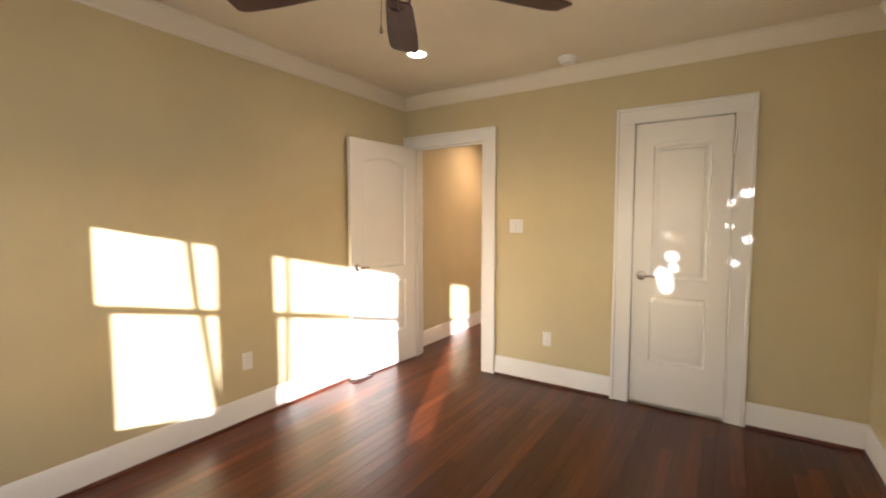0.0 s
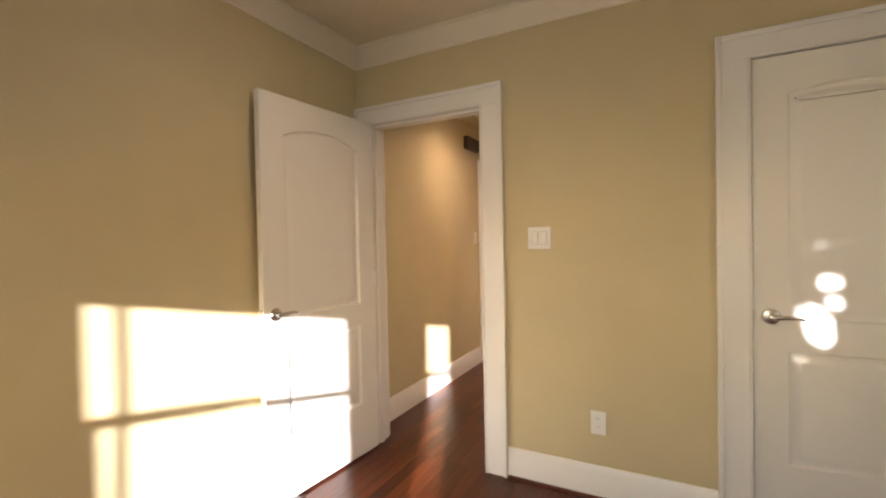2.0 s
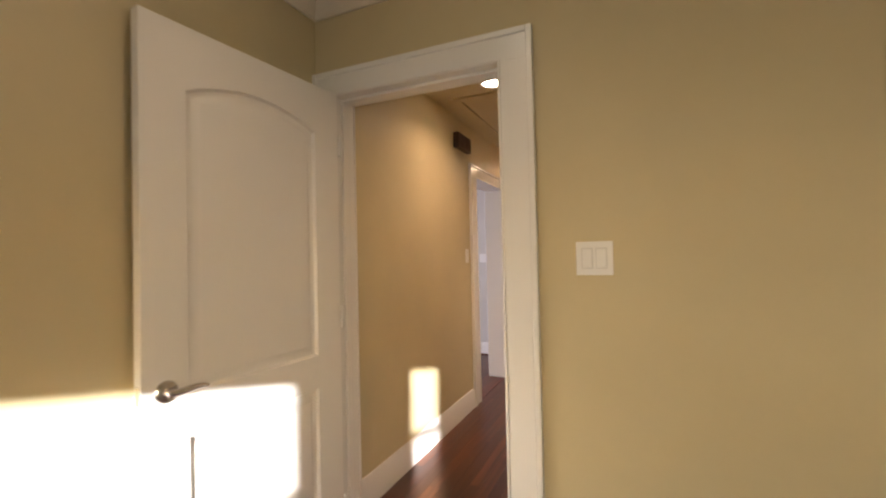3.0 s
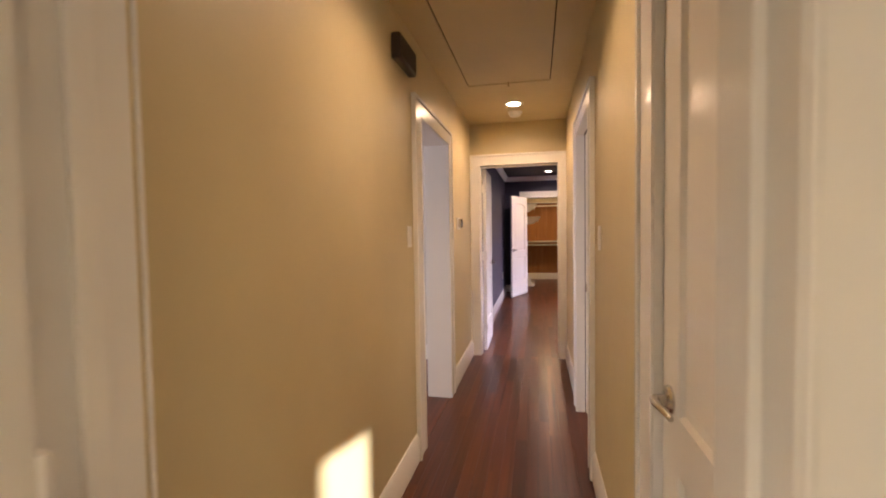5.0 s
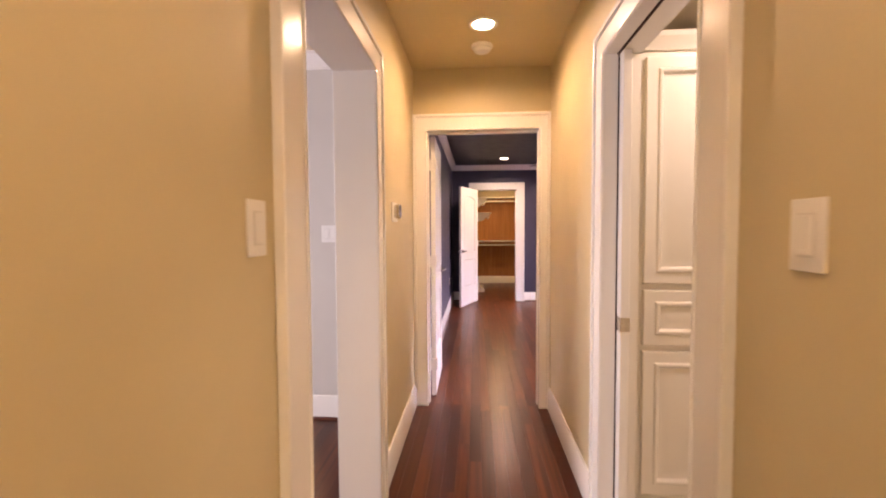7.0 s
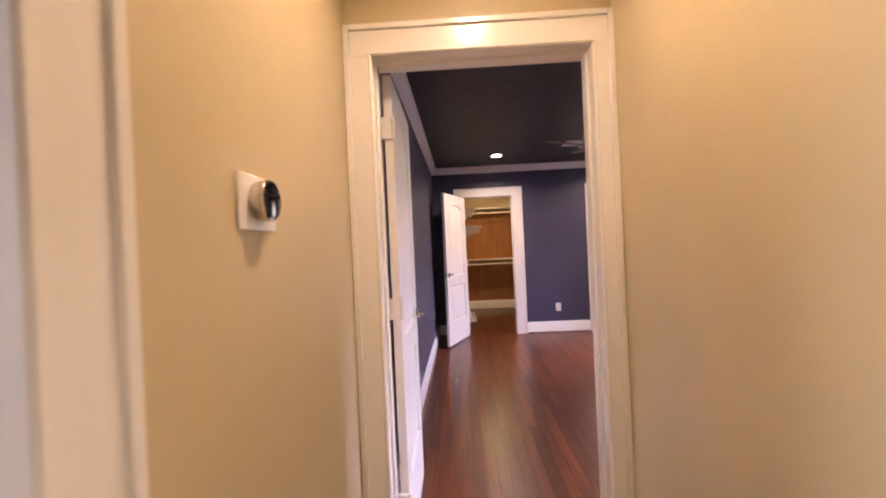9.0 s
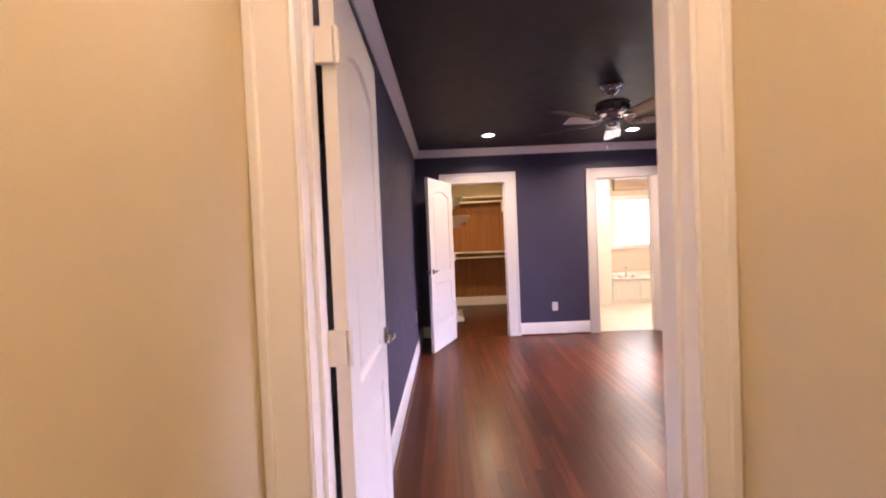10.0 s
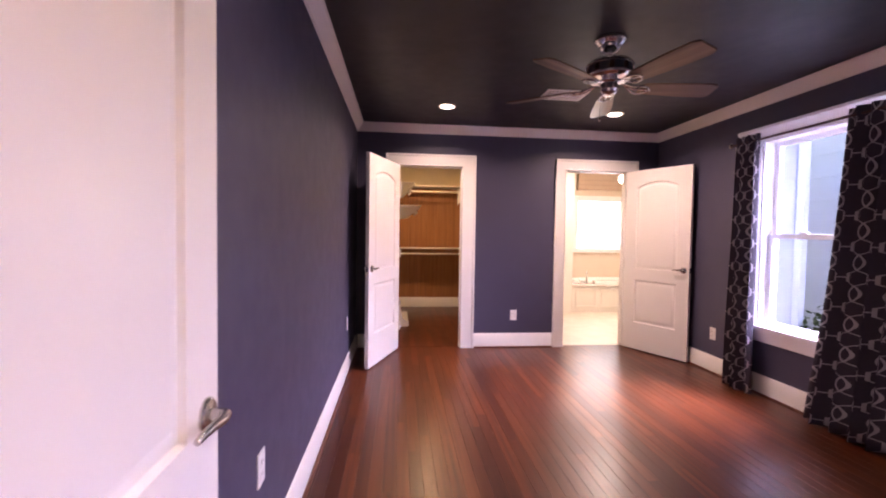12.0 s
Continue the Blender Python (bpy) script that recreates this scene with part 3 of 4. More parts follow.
            part("hinge", hb, TRIM, e, "white-painted hinge")
    return e


DOOR_H = 2.015
door(pose(0.125, -0.035, 0.015, 0, 0, -94.6), 0.79, DOOR_H, 0.725, "white panelled door, open against the sunlit tan wall", 1)
door(pose(2.099, 0.0175, 0.024, 0, 0, 0), 0.586, DOOR_H - 0.009, 0.06, "closed narrow white panelled closet door", -1, True, (-1,), 0.926, 0.118, 0.022)
door(pose(HR + 0.0225, 0.145, 0.015, 0, 0, 90), 0.61, DOOR_H, 0.55, "closed white panelled door in the hallway wall", 1, False, (1,), 0.935, 0.118)
door(pose(0.10, DARK0 + 0.025, 0.015, 0, 0, 91.0), 0.72, DOOR_H, 0.665, "white panelled door, open against the dark wall", -1)
door(pose(0.445, DARK1 - 0.03, 0.015, 0, 0, -110.3), 0.80, DOOR_H, 0.735, "white panelled closet door standing half open", -1)
door(pose(3.083, DARK1 - 0.03, 0.015, 0, 0, -64.5), 0.75, DOOR_H, 0.69, "white panelled bathroom door standing open", 1)

# pocket door, drawn almost wholly into its wall
e = thing("pocket_door", pose(HR + 0.065, 2.872, 0.012), "white pocket door slid into the hallway wall", "door")
bm = bmesh.new()
box(bm, -0.0175, 0.0175, 0, 0.047, 0, 2.012, 0.002)
part("leaf", bm, DOOR, e)
bm = bmesh.new()
box(bm, -0.0195, 0.0195, -0.003, 0.04, 0.885, 0.945, 0.002)
latch = part("latch", bm, CHROME, e, "square chrome pocket latch")


# ---------------------------------------------------------------- plates on walls
def plate(name, normal, face, side, a, z, w, h, label, category, kind):
    place = along(normal, face, side)
    loc = place(a, 0, z)
    here = lambda p, d, q: tuple(Vector(place(a + p, d, z + q)) - Vector(loc))
    e = thing(name, Matrix.Translation(loc), label, category)

    def add(nm, p0, p1, d0, d1, q0, q1, mat, bev=0.001, parent=None, lab=""):
        bm = bmesh.new()
        p, q = here(p0, d0, q0), here(p1, d1, q1)
        box(bm, *(v for k in range(3) for v in (min(p[k], q[k]), max(p[k], q[k]))), bev)
        return part(nm, bm, mat, parent or e, lab)

    add("cover", -w / 2, w / 2, 0, 0.006, -h / 2, h / 2, PLASTIC, 0.002)
    if kind == "outlet":
        for q in (-0.02, 0.02):
            r = add("socket", -0.016, 0.016, 0.006, 0.008, q - 0.014, q + 0.014, PLASTIC, 0.0009)
            add("slot", -0.0075, -0.0055, 0.0078, 0.0084, q - 0.001, q + 0.008, GAP, 0, r)
            add("slot", 0.0055, 0.0075, 0.0078, 0.0084, q - 0.001, q + 0.008, GAP, 0, r)
    elif kind == "blank":
        pass
    else:
        for p in ((-0.023, 0.023) if kind == "double" else (0.0,)):
            add("bezel", p - 0.019, p + 0.019, 0.006, 0.0072, -0.036, 0.036, GROOVE, 0.0003, lab="thin bezel, coloured greyer as the shade round the rocker")
            add("rocker", p - 0.0155, p + 0.0155, 0.0072, 0.0105, -0.032, 0.032, PLASTIC, 0.0015)
            add("slider", p - 0.011, p + 0.011, 0.0105, 0.0125, -0.031, -0.024, PLASTIC, 0.0006)
    return e


plate("light_switch", "y", 0.0, -1, 1.182, 1.30, 0.12, 0.115, "white double rocker switch on the tan wall", "switch", "double")
plate("wall_outlet", "y", 0.0, -1, 1.462, 0.379, 0.072, 0.116, "white wall outlet above the baseboard", "outlet", "outlet")
plate("wall_outlet", "x", 0.0, 1, -1.726, 0.408, 0.072, 0.116, "white wall outlet beside the sun patches", "outlet", "outlet")
plate("light_switch", "x", HL, 1, 1.952, 1.322, 0.074, 0.118, "white dimmer switch on the tan hallway wall", "switch", "single")
plate("light_switch", "x", HR, -1, 1.815, 1.305, 0.074, 0.118, "white dimmer switch on the tan hallway wall", "switch", "single")
plate("light_switch", "y", 4.0, -1, -0.568, 1.292, 0.118, 0.115, "white double switch on the greige wall", "switch", "double")
plate("wall_outlet", "y", DARK1, -1, 1.769, 0.372, 0.074, 0.116, "white wall outlet on the navy wall", "outlet", "outlet")
plate("wall_outlet", "x", DL, 1, 5.78, 0.48, 0.074, 0.116, "white wall outlet on the navy wall", "outlet", "outlet")
plate("wall_outlet", "x", DL, 1, 8.25, 0.46, 0.074, 0.116, "white wall outlet near the far corner", "outlet", "outlet")
plate("wall_outlet", "x", DR, -1, 8.12, 0.375, 0.074, 0.116, "white wall outlet beside the curtain", "outlet", "outlet")

# thermostat
e = thing("thermostat", pose(HL, 3.503, 1.415), "round steel thermostat on a white square plate", "thermostat")
bm = bmesh.new()
box(bm, 0, 0.007, -0.078, 0.078, -0.054, 0.054, 0.003)
part("wall_plate", bm, PLASTIC, e)
bm = bmesh.new()
lathe(bm, [(0.0, 0.007), (0.036, 0.007), (0.0385, 0.012), (0.041, 0.028), (0.041, 0.035), (0.039, 0.038), (0.0, 0.038)], (0, -0.008, 0.004), 40, "x")
ring = part("ring", bm, NICKEL, e, "brushed steel ring")
bm = bmesh.new()
lathe(bm, [(0.0, 0.038), (0.037, 0.038), (0.036, 0.0405), (0.03, 0.042), (0.0, 0.0425)], (0, -0.008, 0.004), 40, "x")
part("screen", bm, DARKGLASS, e, "dark domed glass screen")

# door chime
e = thing("door_chime", pose(HL, 1.845, 2.272), "dark brown door chime box high on the wall", "chime")
bm = bmesh.new()
box(bm, 0, 0.05, -0.15, 0.15, -0.065, 0.065, 0.012)
part("housing", bm, BROWN, e)
for k in range(9):
    bm = bmesh.new()
    box(bm, 0.05, 0.054, -0.12 + k * 0.03 - 0.008, -0.12 + k * 0.03 + 0.008, -0.05, 0.05, 0.0015)
    part("grille_slat", bm, BROWN, e)


# ---------------------------------------------------------------- ceiling fixtures
def downlight(x, y, z, dark=False):
    e = thing("ceiling_light", pose(x, y, z), "small round recessed ceiling light, switched on", "ceiling light", "recessed lights")
    bm = bmesh.new()
    lathe(bm, [(0.058, -0.002), (0.082, -0.002), (0.082, -0.006), (0.076, -0.009), (0.06, -0.006), (0.058, -0.002)], seg=40)
    part("trim_ring", bm, TRIM_FLAT, e)
    bm = bmesh.new()
    lathe(bm, [(0.0, -0.002), (0.058, -0.002), (0.058, -0.0035), (0.0, -0.0035)], seg=32)
    part("lens", bm, LAMP, e, "glowing lens")


for x, y, z in ((0.811, -0.894, 2.51), (0.453, 1.231, H), (0.473, 3.605, H), (0.868, 5.27, H), (0.893, 8.35, H), (2.536, 8.36, H)):
    downlight(x, y, z)


def smoke_alarm(x, y, z):
    e = thing("smoke_alarm", pose(x, y, z), "round white smoke alarm on the ceiling", "smoke alarm", "smoke alarms")
    bm = bmesh.new()
    lathe(bm, [(0.0, 0.0), (0.068, 0.0), (0.068, -0.012), (0.062, -0.016), (0.0, -0.016)], seg=40)
    part("mount", bm, PLASTIC, e)
    bm = bmesh.new()
    lathe(bm, [(0.0, -0.016), (0.056, -0.016), (0.055, -0.03), (0.046, -0.04), (0.02, -0.044), (0.0, -0.044)], seg=40)
    part("cover", bm, PLASTIC, e)


smoke_alarm(1.669, -0.244, 2.51)
smoke_alarm(0.47, 3.90, H)

# attic hatch in the hallway ceiling
e = thing("attic_hatch", pose(0.463, 2.235, H), "painted attic hatch with flat trim in the ceiling", "hatch")
bm = bmesh.new()
box(bm, -0.305, 0.305, -0.77, 0.77, -0.010, 0.0, 0.001)
part("panel", bm, TAN, e)
for nm, x0, x1, y0, y1 in (("trim_board", -0.40, -0.313, -0.86, 0.86), ("trim_board", 0.313, 0.40, -0.86, 0.86), ("trim_board", -0.313, 0.313, 0.778, 0.86), ("trim_board", -0.313, 0.313, -0.86, -0.778)):
    bm = bmesh.new()
    box(bm, x0, x1, y0, y1, -0.014, 0.0, 0.002)
    part(nm, bm, TAN, e)
# dark sheet: the shade in the gap round the panel, put into colour
bm = bmesh.new()
box(bm, -0.313, 0.313, -0.778, 0.778, -0.002, -0.0005)
part("gap", bm, GAP, e)
bm = bmesh.new()
lathe(bm, [(0.0, -0.045), (0.007, -0.043), (0.009, -0.036), (0.005, -0.028), (0.004, -0.01), (0.0, -0.01)], (0.0, 0.755, 0), 14)
part("pull_knob", bm, NICKEL, e)


def ceiling_fan(x, y, zc, zb, turn, blade_mat, body_mat, iron_mat, label, radius=0.66, pitch=-12, cup=1.0):
    e = thing("ceiling_fan", pose(x, y, zc, 0, 0, turn), label, "ceiling fan")
    drop = zb - zc
    bm = bmesh.new()
    lathe(bm, [(0.0, 0.0), (0.088, 0.0), (0.092, -0.006), (0.092, -0.018), (0.084, -0.024), (0.078, -0.034), (0.062, -0.048), (0.058, -0.06), (0.046, -0.074), (0.026, -0.084), (0.018, -0.088), (0.0, -0.088)], seg=36)
    part("canopy", bm, body_mat, e)
    bm = bmesh.new()
    lathe(bm, [(0.0, -0.08), (0.0135, -0.08), (0.0135, drop + 0.17), (0.0, drop + 0.17)], seg=16)
    part("downrod", bm, body_mat, e)
    bm = bmesh.new()
    lathe(bm, [(0.0, drop + 0.178), (0.024, drop + 0.174), (0.030, drop + 0.162), (0.085, drop + 0.156), (0.122, drop + 0.146), (0.134, drop + 0.134), (0.138, drop + 0.122), (0.132, drop + 0.118), (0.132, drop + 0.072), (0.138, drop + 0.068), (0.136, drop + 0.056), (0.120, drop + 0.044), (0.074, drop + 0.036), (0.0, drop + 0.036)], seg=44)
    motor = part("motor", bm, body_mat, e)
    for k in range(10):
        bm = bmesh.new()
        box(bm, 0.1305, 0.1345, -0.013, 0.013, drop + 0.076, drop + 0.114, 0.0015)
        part("vent_rib", bm, BRONZE, motor, at=pose(0, 0, 0, 0, 0, 36 * k))
    bm = bmesh.new()
    lathe(bm, [(0.0, drop + 0.04), (0.058, drop + 0.04), (0.060, drop + 0.03), (0.050, drop + 0.02), (0.050, drop - 0.012 * cup), (0.054, drop - 0.018 * cup), (0.050, drop - 0.032 * cup), (0.034, drop - 0.046 * cup), (0.012, drop - 0.052 * cup), (0.0, drop - 0.053 * cup)], seg=32)
    part("switch_cup", bm, iron_mat, e)
    for k in range(5):
        spin = pose(0, 0, drop, 0, 0, 72 * k)
        bm = bmesh.new()
        n = 18
        rows = []
        for i in range(n + 1):
            s = i / n
            r = 0.19 + (radius - 0.19) * s
            wide = 0.052 + 0.018 * min(1, s * 1.6)
            if s > 0.9:
                wide *= math.sqrt(max(0.0, 1 - ((s - 0.9) / 0.1) ** 2 * 0.45))
            if s < 0.06:
                wide *= 0.75 + s * 4
            rows.append((r, wide))
        pts = [(r, w) for r, w in rows] + [(r, -w) for r, w in rows[::-1]]
        tilt = math.tan(radians(pitch))
        top = [bm.verts.new((r, w, 0.004 + w * tilt)) for r, w in pts]
        low = [bm.verts.new((r, w, -0.003 + w * tilt)) for r, w in pts]
        bm.faces.new(top), bm.faces.new(low[::-1])
        for i in range(len(pts)):
            j = (i + 1) % len(pts)
            bm.faces.new((low[i], low[j], top[j], top[i]))
        part("blade", bm, blade_mat, e, at=spin)
        bm = bmesh.new()
        for sgn in (1, -1):
            tube(bm, [(0.085, 0.004 * sgn, 0.022), (0.12, 0.016 * sgn, 0.004), (0.155, 0.036 * sgn, -0.006 - sgn * 0.006), (0.19, 0.043 * sgn, -0.008 - sgn * 0.008), (0.225, 0.032 * sgn, -0.008 - sgn * 0.006), (0.25, 0.0, -0.009)], 0.0065, 8)
        tube(bm, [(0.085, 0, 0.02), (0.15, 0, -0.004), (0.25, 0, -0.008)], 0.006, 8)
        part("blade_iron", bm, iron_mat, e, at=spin, smooth=60)
    if cup:
        bm = bmesh.new()
        tube(bm, [(-0.044, 0.018, drop - 0.04), (-0.0465, 0.018, drop - 0.18)], 0.0016, 6)
        chain_ob = part("pull_chain", bm, NICKEL, e, "thin pull chain")
        bm = bmesh.new()
        lathe(bm, [(0.0, -0.012), (0.006, -0.008), (0.007, 0.0), (0.003, 0.012), (0.0, 0.014)], (-0.0465, 0.018, drop - 0.19), 12)
        part("chain_fob", bm, NICKEL, chain_ob)
    return e


ceiling_fan(1.685, -2.20, 2.51, 2.195, 53.5, BLADE, BRONZE, BRONZE, "dark brown five-blade ceiling fan under a cream ceiling", 0.69, 12, 0.2)
ceiling_fan(1.71, 6.81, H, 2.19, -2.5, BLADE_L, CHROME, CHROME, "five-blade ceiling fan with brushed nickel body", 0.65)

# door wedge on the bedroom floor
e = thing("door_stop", pose(0.098, -0.735, 0.0, 0, 0, 80), "small grey rubber wedge holding the door open", "door stop")
bm = bmesh.new()
prism(bm, [(-0.075, 0.0), (0.075, 0.0), (0.075, 0.012), (0.03, 0.022), (-0.06, 0.034), (-0.075, 0.03)], lambda a, p, q: (p, a, q), -0.024, 0.024)
part("wedge", bm, paint("grey_rubber", (0.16, 0.16, 0.17), 0.55), e, smooth=30)

# ceiling vent
e = thing("ceiling_vent", pose(1.83, 7.87, H, 0, 0, 0), "white slatted air vent in the dark ceiling", "vent")
bm = bmesh.new()
for x0, x1, y0, y1 in ((-0.18, 0.18, -0.13, -0.105), (-0.18, 0.18, 0.105, 0.13), (-0.18, -0.155, -0.105, 0.105), (0.155, 0.18, -0.105, 0.105)):
    box(bm, x0, x1, y0, y1, -0.008, -0.0005, 0.002)
part("frame", bm, PLASTIC, e)
# dark sheet painted as the shade behind the slats
bm = bmesh.new()
box(bm, -0.155, 0.155, -0.105, 0.105, -0.002, -0.001)
part("backing", bm, GAP, e)
for k in range(8):
    bm = bmesh.new()
    y = -0.092 + k * 0.0263
    prism(bm, [(y - 0.005, -0.003), (y + 0.001, -0.008), (y + 0.003, -0.007), (y - 0.003, -0.002)], lambda a, p, q: (a, p, q), -0.155, 0.155)
    part("slat", bm, PLASTIC, e)

# flat dark pad on the floor by the open bedroom door
e = thing("dark_floor_pad", pose(0.085, -0.80, 0.0, 0, 0, -94), "low flat dark pad on the floor under the open door", "door stop")
bm = bmesh.new()
box(bm, -0.16, 0.06, -0.03, 0.045, 0.0, 0.013, 0.006)
part("pad", bm, GAP, e)


# ---------------------------------------------------------------- dark bedroom window and curtains
e = thing("window_1", Matrix(), "white double-hung window onto a pale neighbouring wall", "window", kind="structure")
Y0, Y1, Z0, Z1, WX = 6.2, 7.62, 0.55, 2.10, DR


def wbox(name, x0, x1, y0, y1, z0, z1, mat=SILLW, bev=0.003, parent=None):
    bm = bmesh.new()
    box(bm, x0, x1, y0, y1, z0, z1, bev)
    return part(name, bm, mat, parent or e)


wbox("window_sill", WX - 0.05, WX + 0.02, Y0 - 0.13, Y1 + 0.13, Z0 - 0.004, Z0 + 0.022)
wbox("apron", WX - 0.02, WX, Y0 - 0.11, Y1 + 0.11, Z0 - 0.11, Z0 - 0.004)
wbox("side_casing", WX - 0.018, WX, Y1, Y1 + 0.11, Z0 + 0.022, Z1)
wbox("side_casing", WX - 0.018, WX, Y0 - 0.11, Y0, Z0 + 0.022, Z1)
bm = bmesh.new()
prism(bm, [(0, 0), (0.02, 0), (0.022, 0.012), (0.03, 0.03), (0.045, 0.055), (0.07, 0.078), (0.074, 0.1), (0, 0.1)], lambda a, p, q: (WX - p, a, Z1 + q), Y0 - 0.2, Y1 + 0.2)
part("head_cornice", bm, SILLW, e, smooth=20)
wbox("reveal", WX, WX + 0.16, Y1 - 0.015, Y1 + 0.002, Z0, Z1)
wbox("reveal", WX, WX + 0.16, Y0 - 0.002, Y0 + 0.015, Z0, Z1)
wbox("reveal", WX, WX + 0.16, Y0 + 0.015, Y1 - 0.015, Z1 - 0.015, Z1 + 0.002)
wbox("stool", WX + 0.02, WX + 0.16, Y0 + 0.015, Y1 - 0.015, Z0 - 0.002, Z0 + 0.018)
wbox("mullion", WX + 0.06, WX + 0.14, 6.87, 6.95, Z0 + 0.018, Z1 - 0.015)
MEET = 1.31
for ya, yb in ((6.95, Y1 - 0.015), (Y0 + 0.015, 6.87)):
    for nm, x, za, zb in (("lower_sash", WX + 0.075, Z0 + 0.018, MEET + 0.02), ("upper_sash", WX + 0.112, MEET - 0.02, Z1 - 0.015)):
        bm = bmesh.new()
        for p, q, r, s in ((ya, ya + 0.045, za, zb), (yb - 0.045, yb, za, zb), (ya + 0.045, yb - 0.045, za, za + 0.04), (ya + 0.045, yb - 0.045, zb - 0.04, zb)):
            box(bm, x - 0.017, x + 0.017, p, q, r, s, 0.003)
        sash = part(nm, bm, SILLW, e)
        bm = bmesh.new()
        box(bm, x - 0.002, x + 0.002, ya + 0.04, yb - 0.04, za + 0.035, zb - 0.035)
        pane = part("pane", bm, GLASS, sash)
        pane.visible_shadow = False
    wbox("sash_lock", WX + 0.05, WX + 0.075, (ya + yb) / 2 - 0.03, (ya + yb) / 2 + 0.03, MEET + 0.02, MEET + 0.036, PLASTIC, 0.004)

e = thing("curtain_rod", pose(WX - 0.085, 6.9, 2.10), "slim dark curtain rod with a pale round finial", "curtain rod")
bm = bmesh.new()
tube(bm, [(0, -0.95, 0), (0, 0.95, 0)], 0.009, 12)
part("rod", bm, BRONZE, e)
for y in (-0.97, 0.97):
    bm = bmesh.new()
    lathe(bm, [(0.0, -0.024), (0.012, -0.021), (0.021, -0.009), (0.023, 0.0), (0.021, 0.009), (0.012, 0.021), (0.0, 0.024)], (0, y, 0), 20, "y")
    part("finial", bm, CHROME, e)
for y in (-0.9, 0.9):
    bm = bmesh.new()
    tube(bm, [(0.083, y, -0.01), (0.03, y, -0.012), (0.0, y, -0.009)], 0.006, 8)
    part("bracket", bm, BRONZE, e)


def curtain(name, top, bottom, folds, seed, label):
    """A hanging pleated panel; top and bottom give its (y0, y1) at the rod and at the hem."""
    rnd = random.Random(seed)
    e = thing(name, pose(WX - 0.085, (bottom[0] + bottom[1]) / 2, 0), label, "curtain", "patterned curtains")
    yc = (bottom[0] + bottom[1]) / 2
    nx, nz, z0, z1 = folds * 14, 30, 0.012, 2.15
    phase = [rnd.uniform(-0.35, 0.35) for _ in range(folds + 2)]
    ampl = [rnd.uniform(0.7, 1.25) for _ in range(folds + 2)]
    bm = bmesh.new()
    uv = bm.loops.layers.uv.new("UVMap")
    grid, coords = [], {}
    for i in range(nz + 1):
        s = i / nz
        z = z1 + (z0 - z1) * s
        spread = s ** 1.3
        a, b = (top[k] + (bottom[k] - top[k]) * spread for k in (0, 1))
        row = []
        for j in range(nx + 1):
            f = j / nx * folds
            k = int(min(f, folds - 1e-6))
            amp = (0.042 + 0.026 * s) * ampl[k] * (1 - 0.35 * math.exp(-((s - 0.03) / 0.02) ** 2))
            wob = 0.01 * math.sin(3.1 * z + 2.0 * k) * s
            ang = 2 * math.pi * f + phase[k] * math.sin(math.pi * (f - k)) * 1.2
            x = -amp * math.sin(ang) - 0.012 * s
            y = a + (b - a) * j / nx + 0.35 * (b - a) / folds * math.sin(2 * ang) * 0.22 + wob
            v = bm.verts.new((x, y - yc, z))
            coords[v] = (j / nx * folds * 0.195, z)
            row.append(v)
        grid.append(row)
    for i in range(nz):
        for j in range(nx):
            f = bm.faces.new((grid[i][j], grid[i + 1][j], grid[i + 1][j + 1], grid[i][j + 1]))
            for loop in f.loops:
                loop[uv].uv = coords[loop.vert]
    ob = part("cloth", bm, CLOTH, e, smooth=60)
    mod = ob.modifiers.new("thickness", "SOLIDIFY")
    mod.thickness = 0.0025
    return e


curtain("curtain", (7.56, 7.82), (7.53, 7.85), 4, 3, "slate curtain with a pale ogee print, drawn aside")
curtain("curtain", (6.1, 6.86), (6.05, 7.06), 8, 5, "wide slate curtain with a pale ogee print")

# ---------------------------------------------------------------- closet beyond the dark bedroom
e = thing("cedar_wall", Matrix(), "cedar boards lining the closet back wall", "panelling", kind="structure")
board_w = 0.148
bm = bmesh.new()
box(bm, 0, board_w - 0.0008, 0, 0.022, 0, 1.9, 0.0008)
cedar_mesh = finish(bm, "cedar_board", CEDAR)
for k in range(10):
    ob = new("board", cedar_mesh)
    ob.parent = e
    ob.matrix_basis = pose(0.182 + k * board_w, 11.877, 0.16)


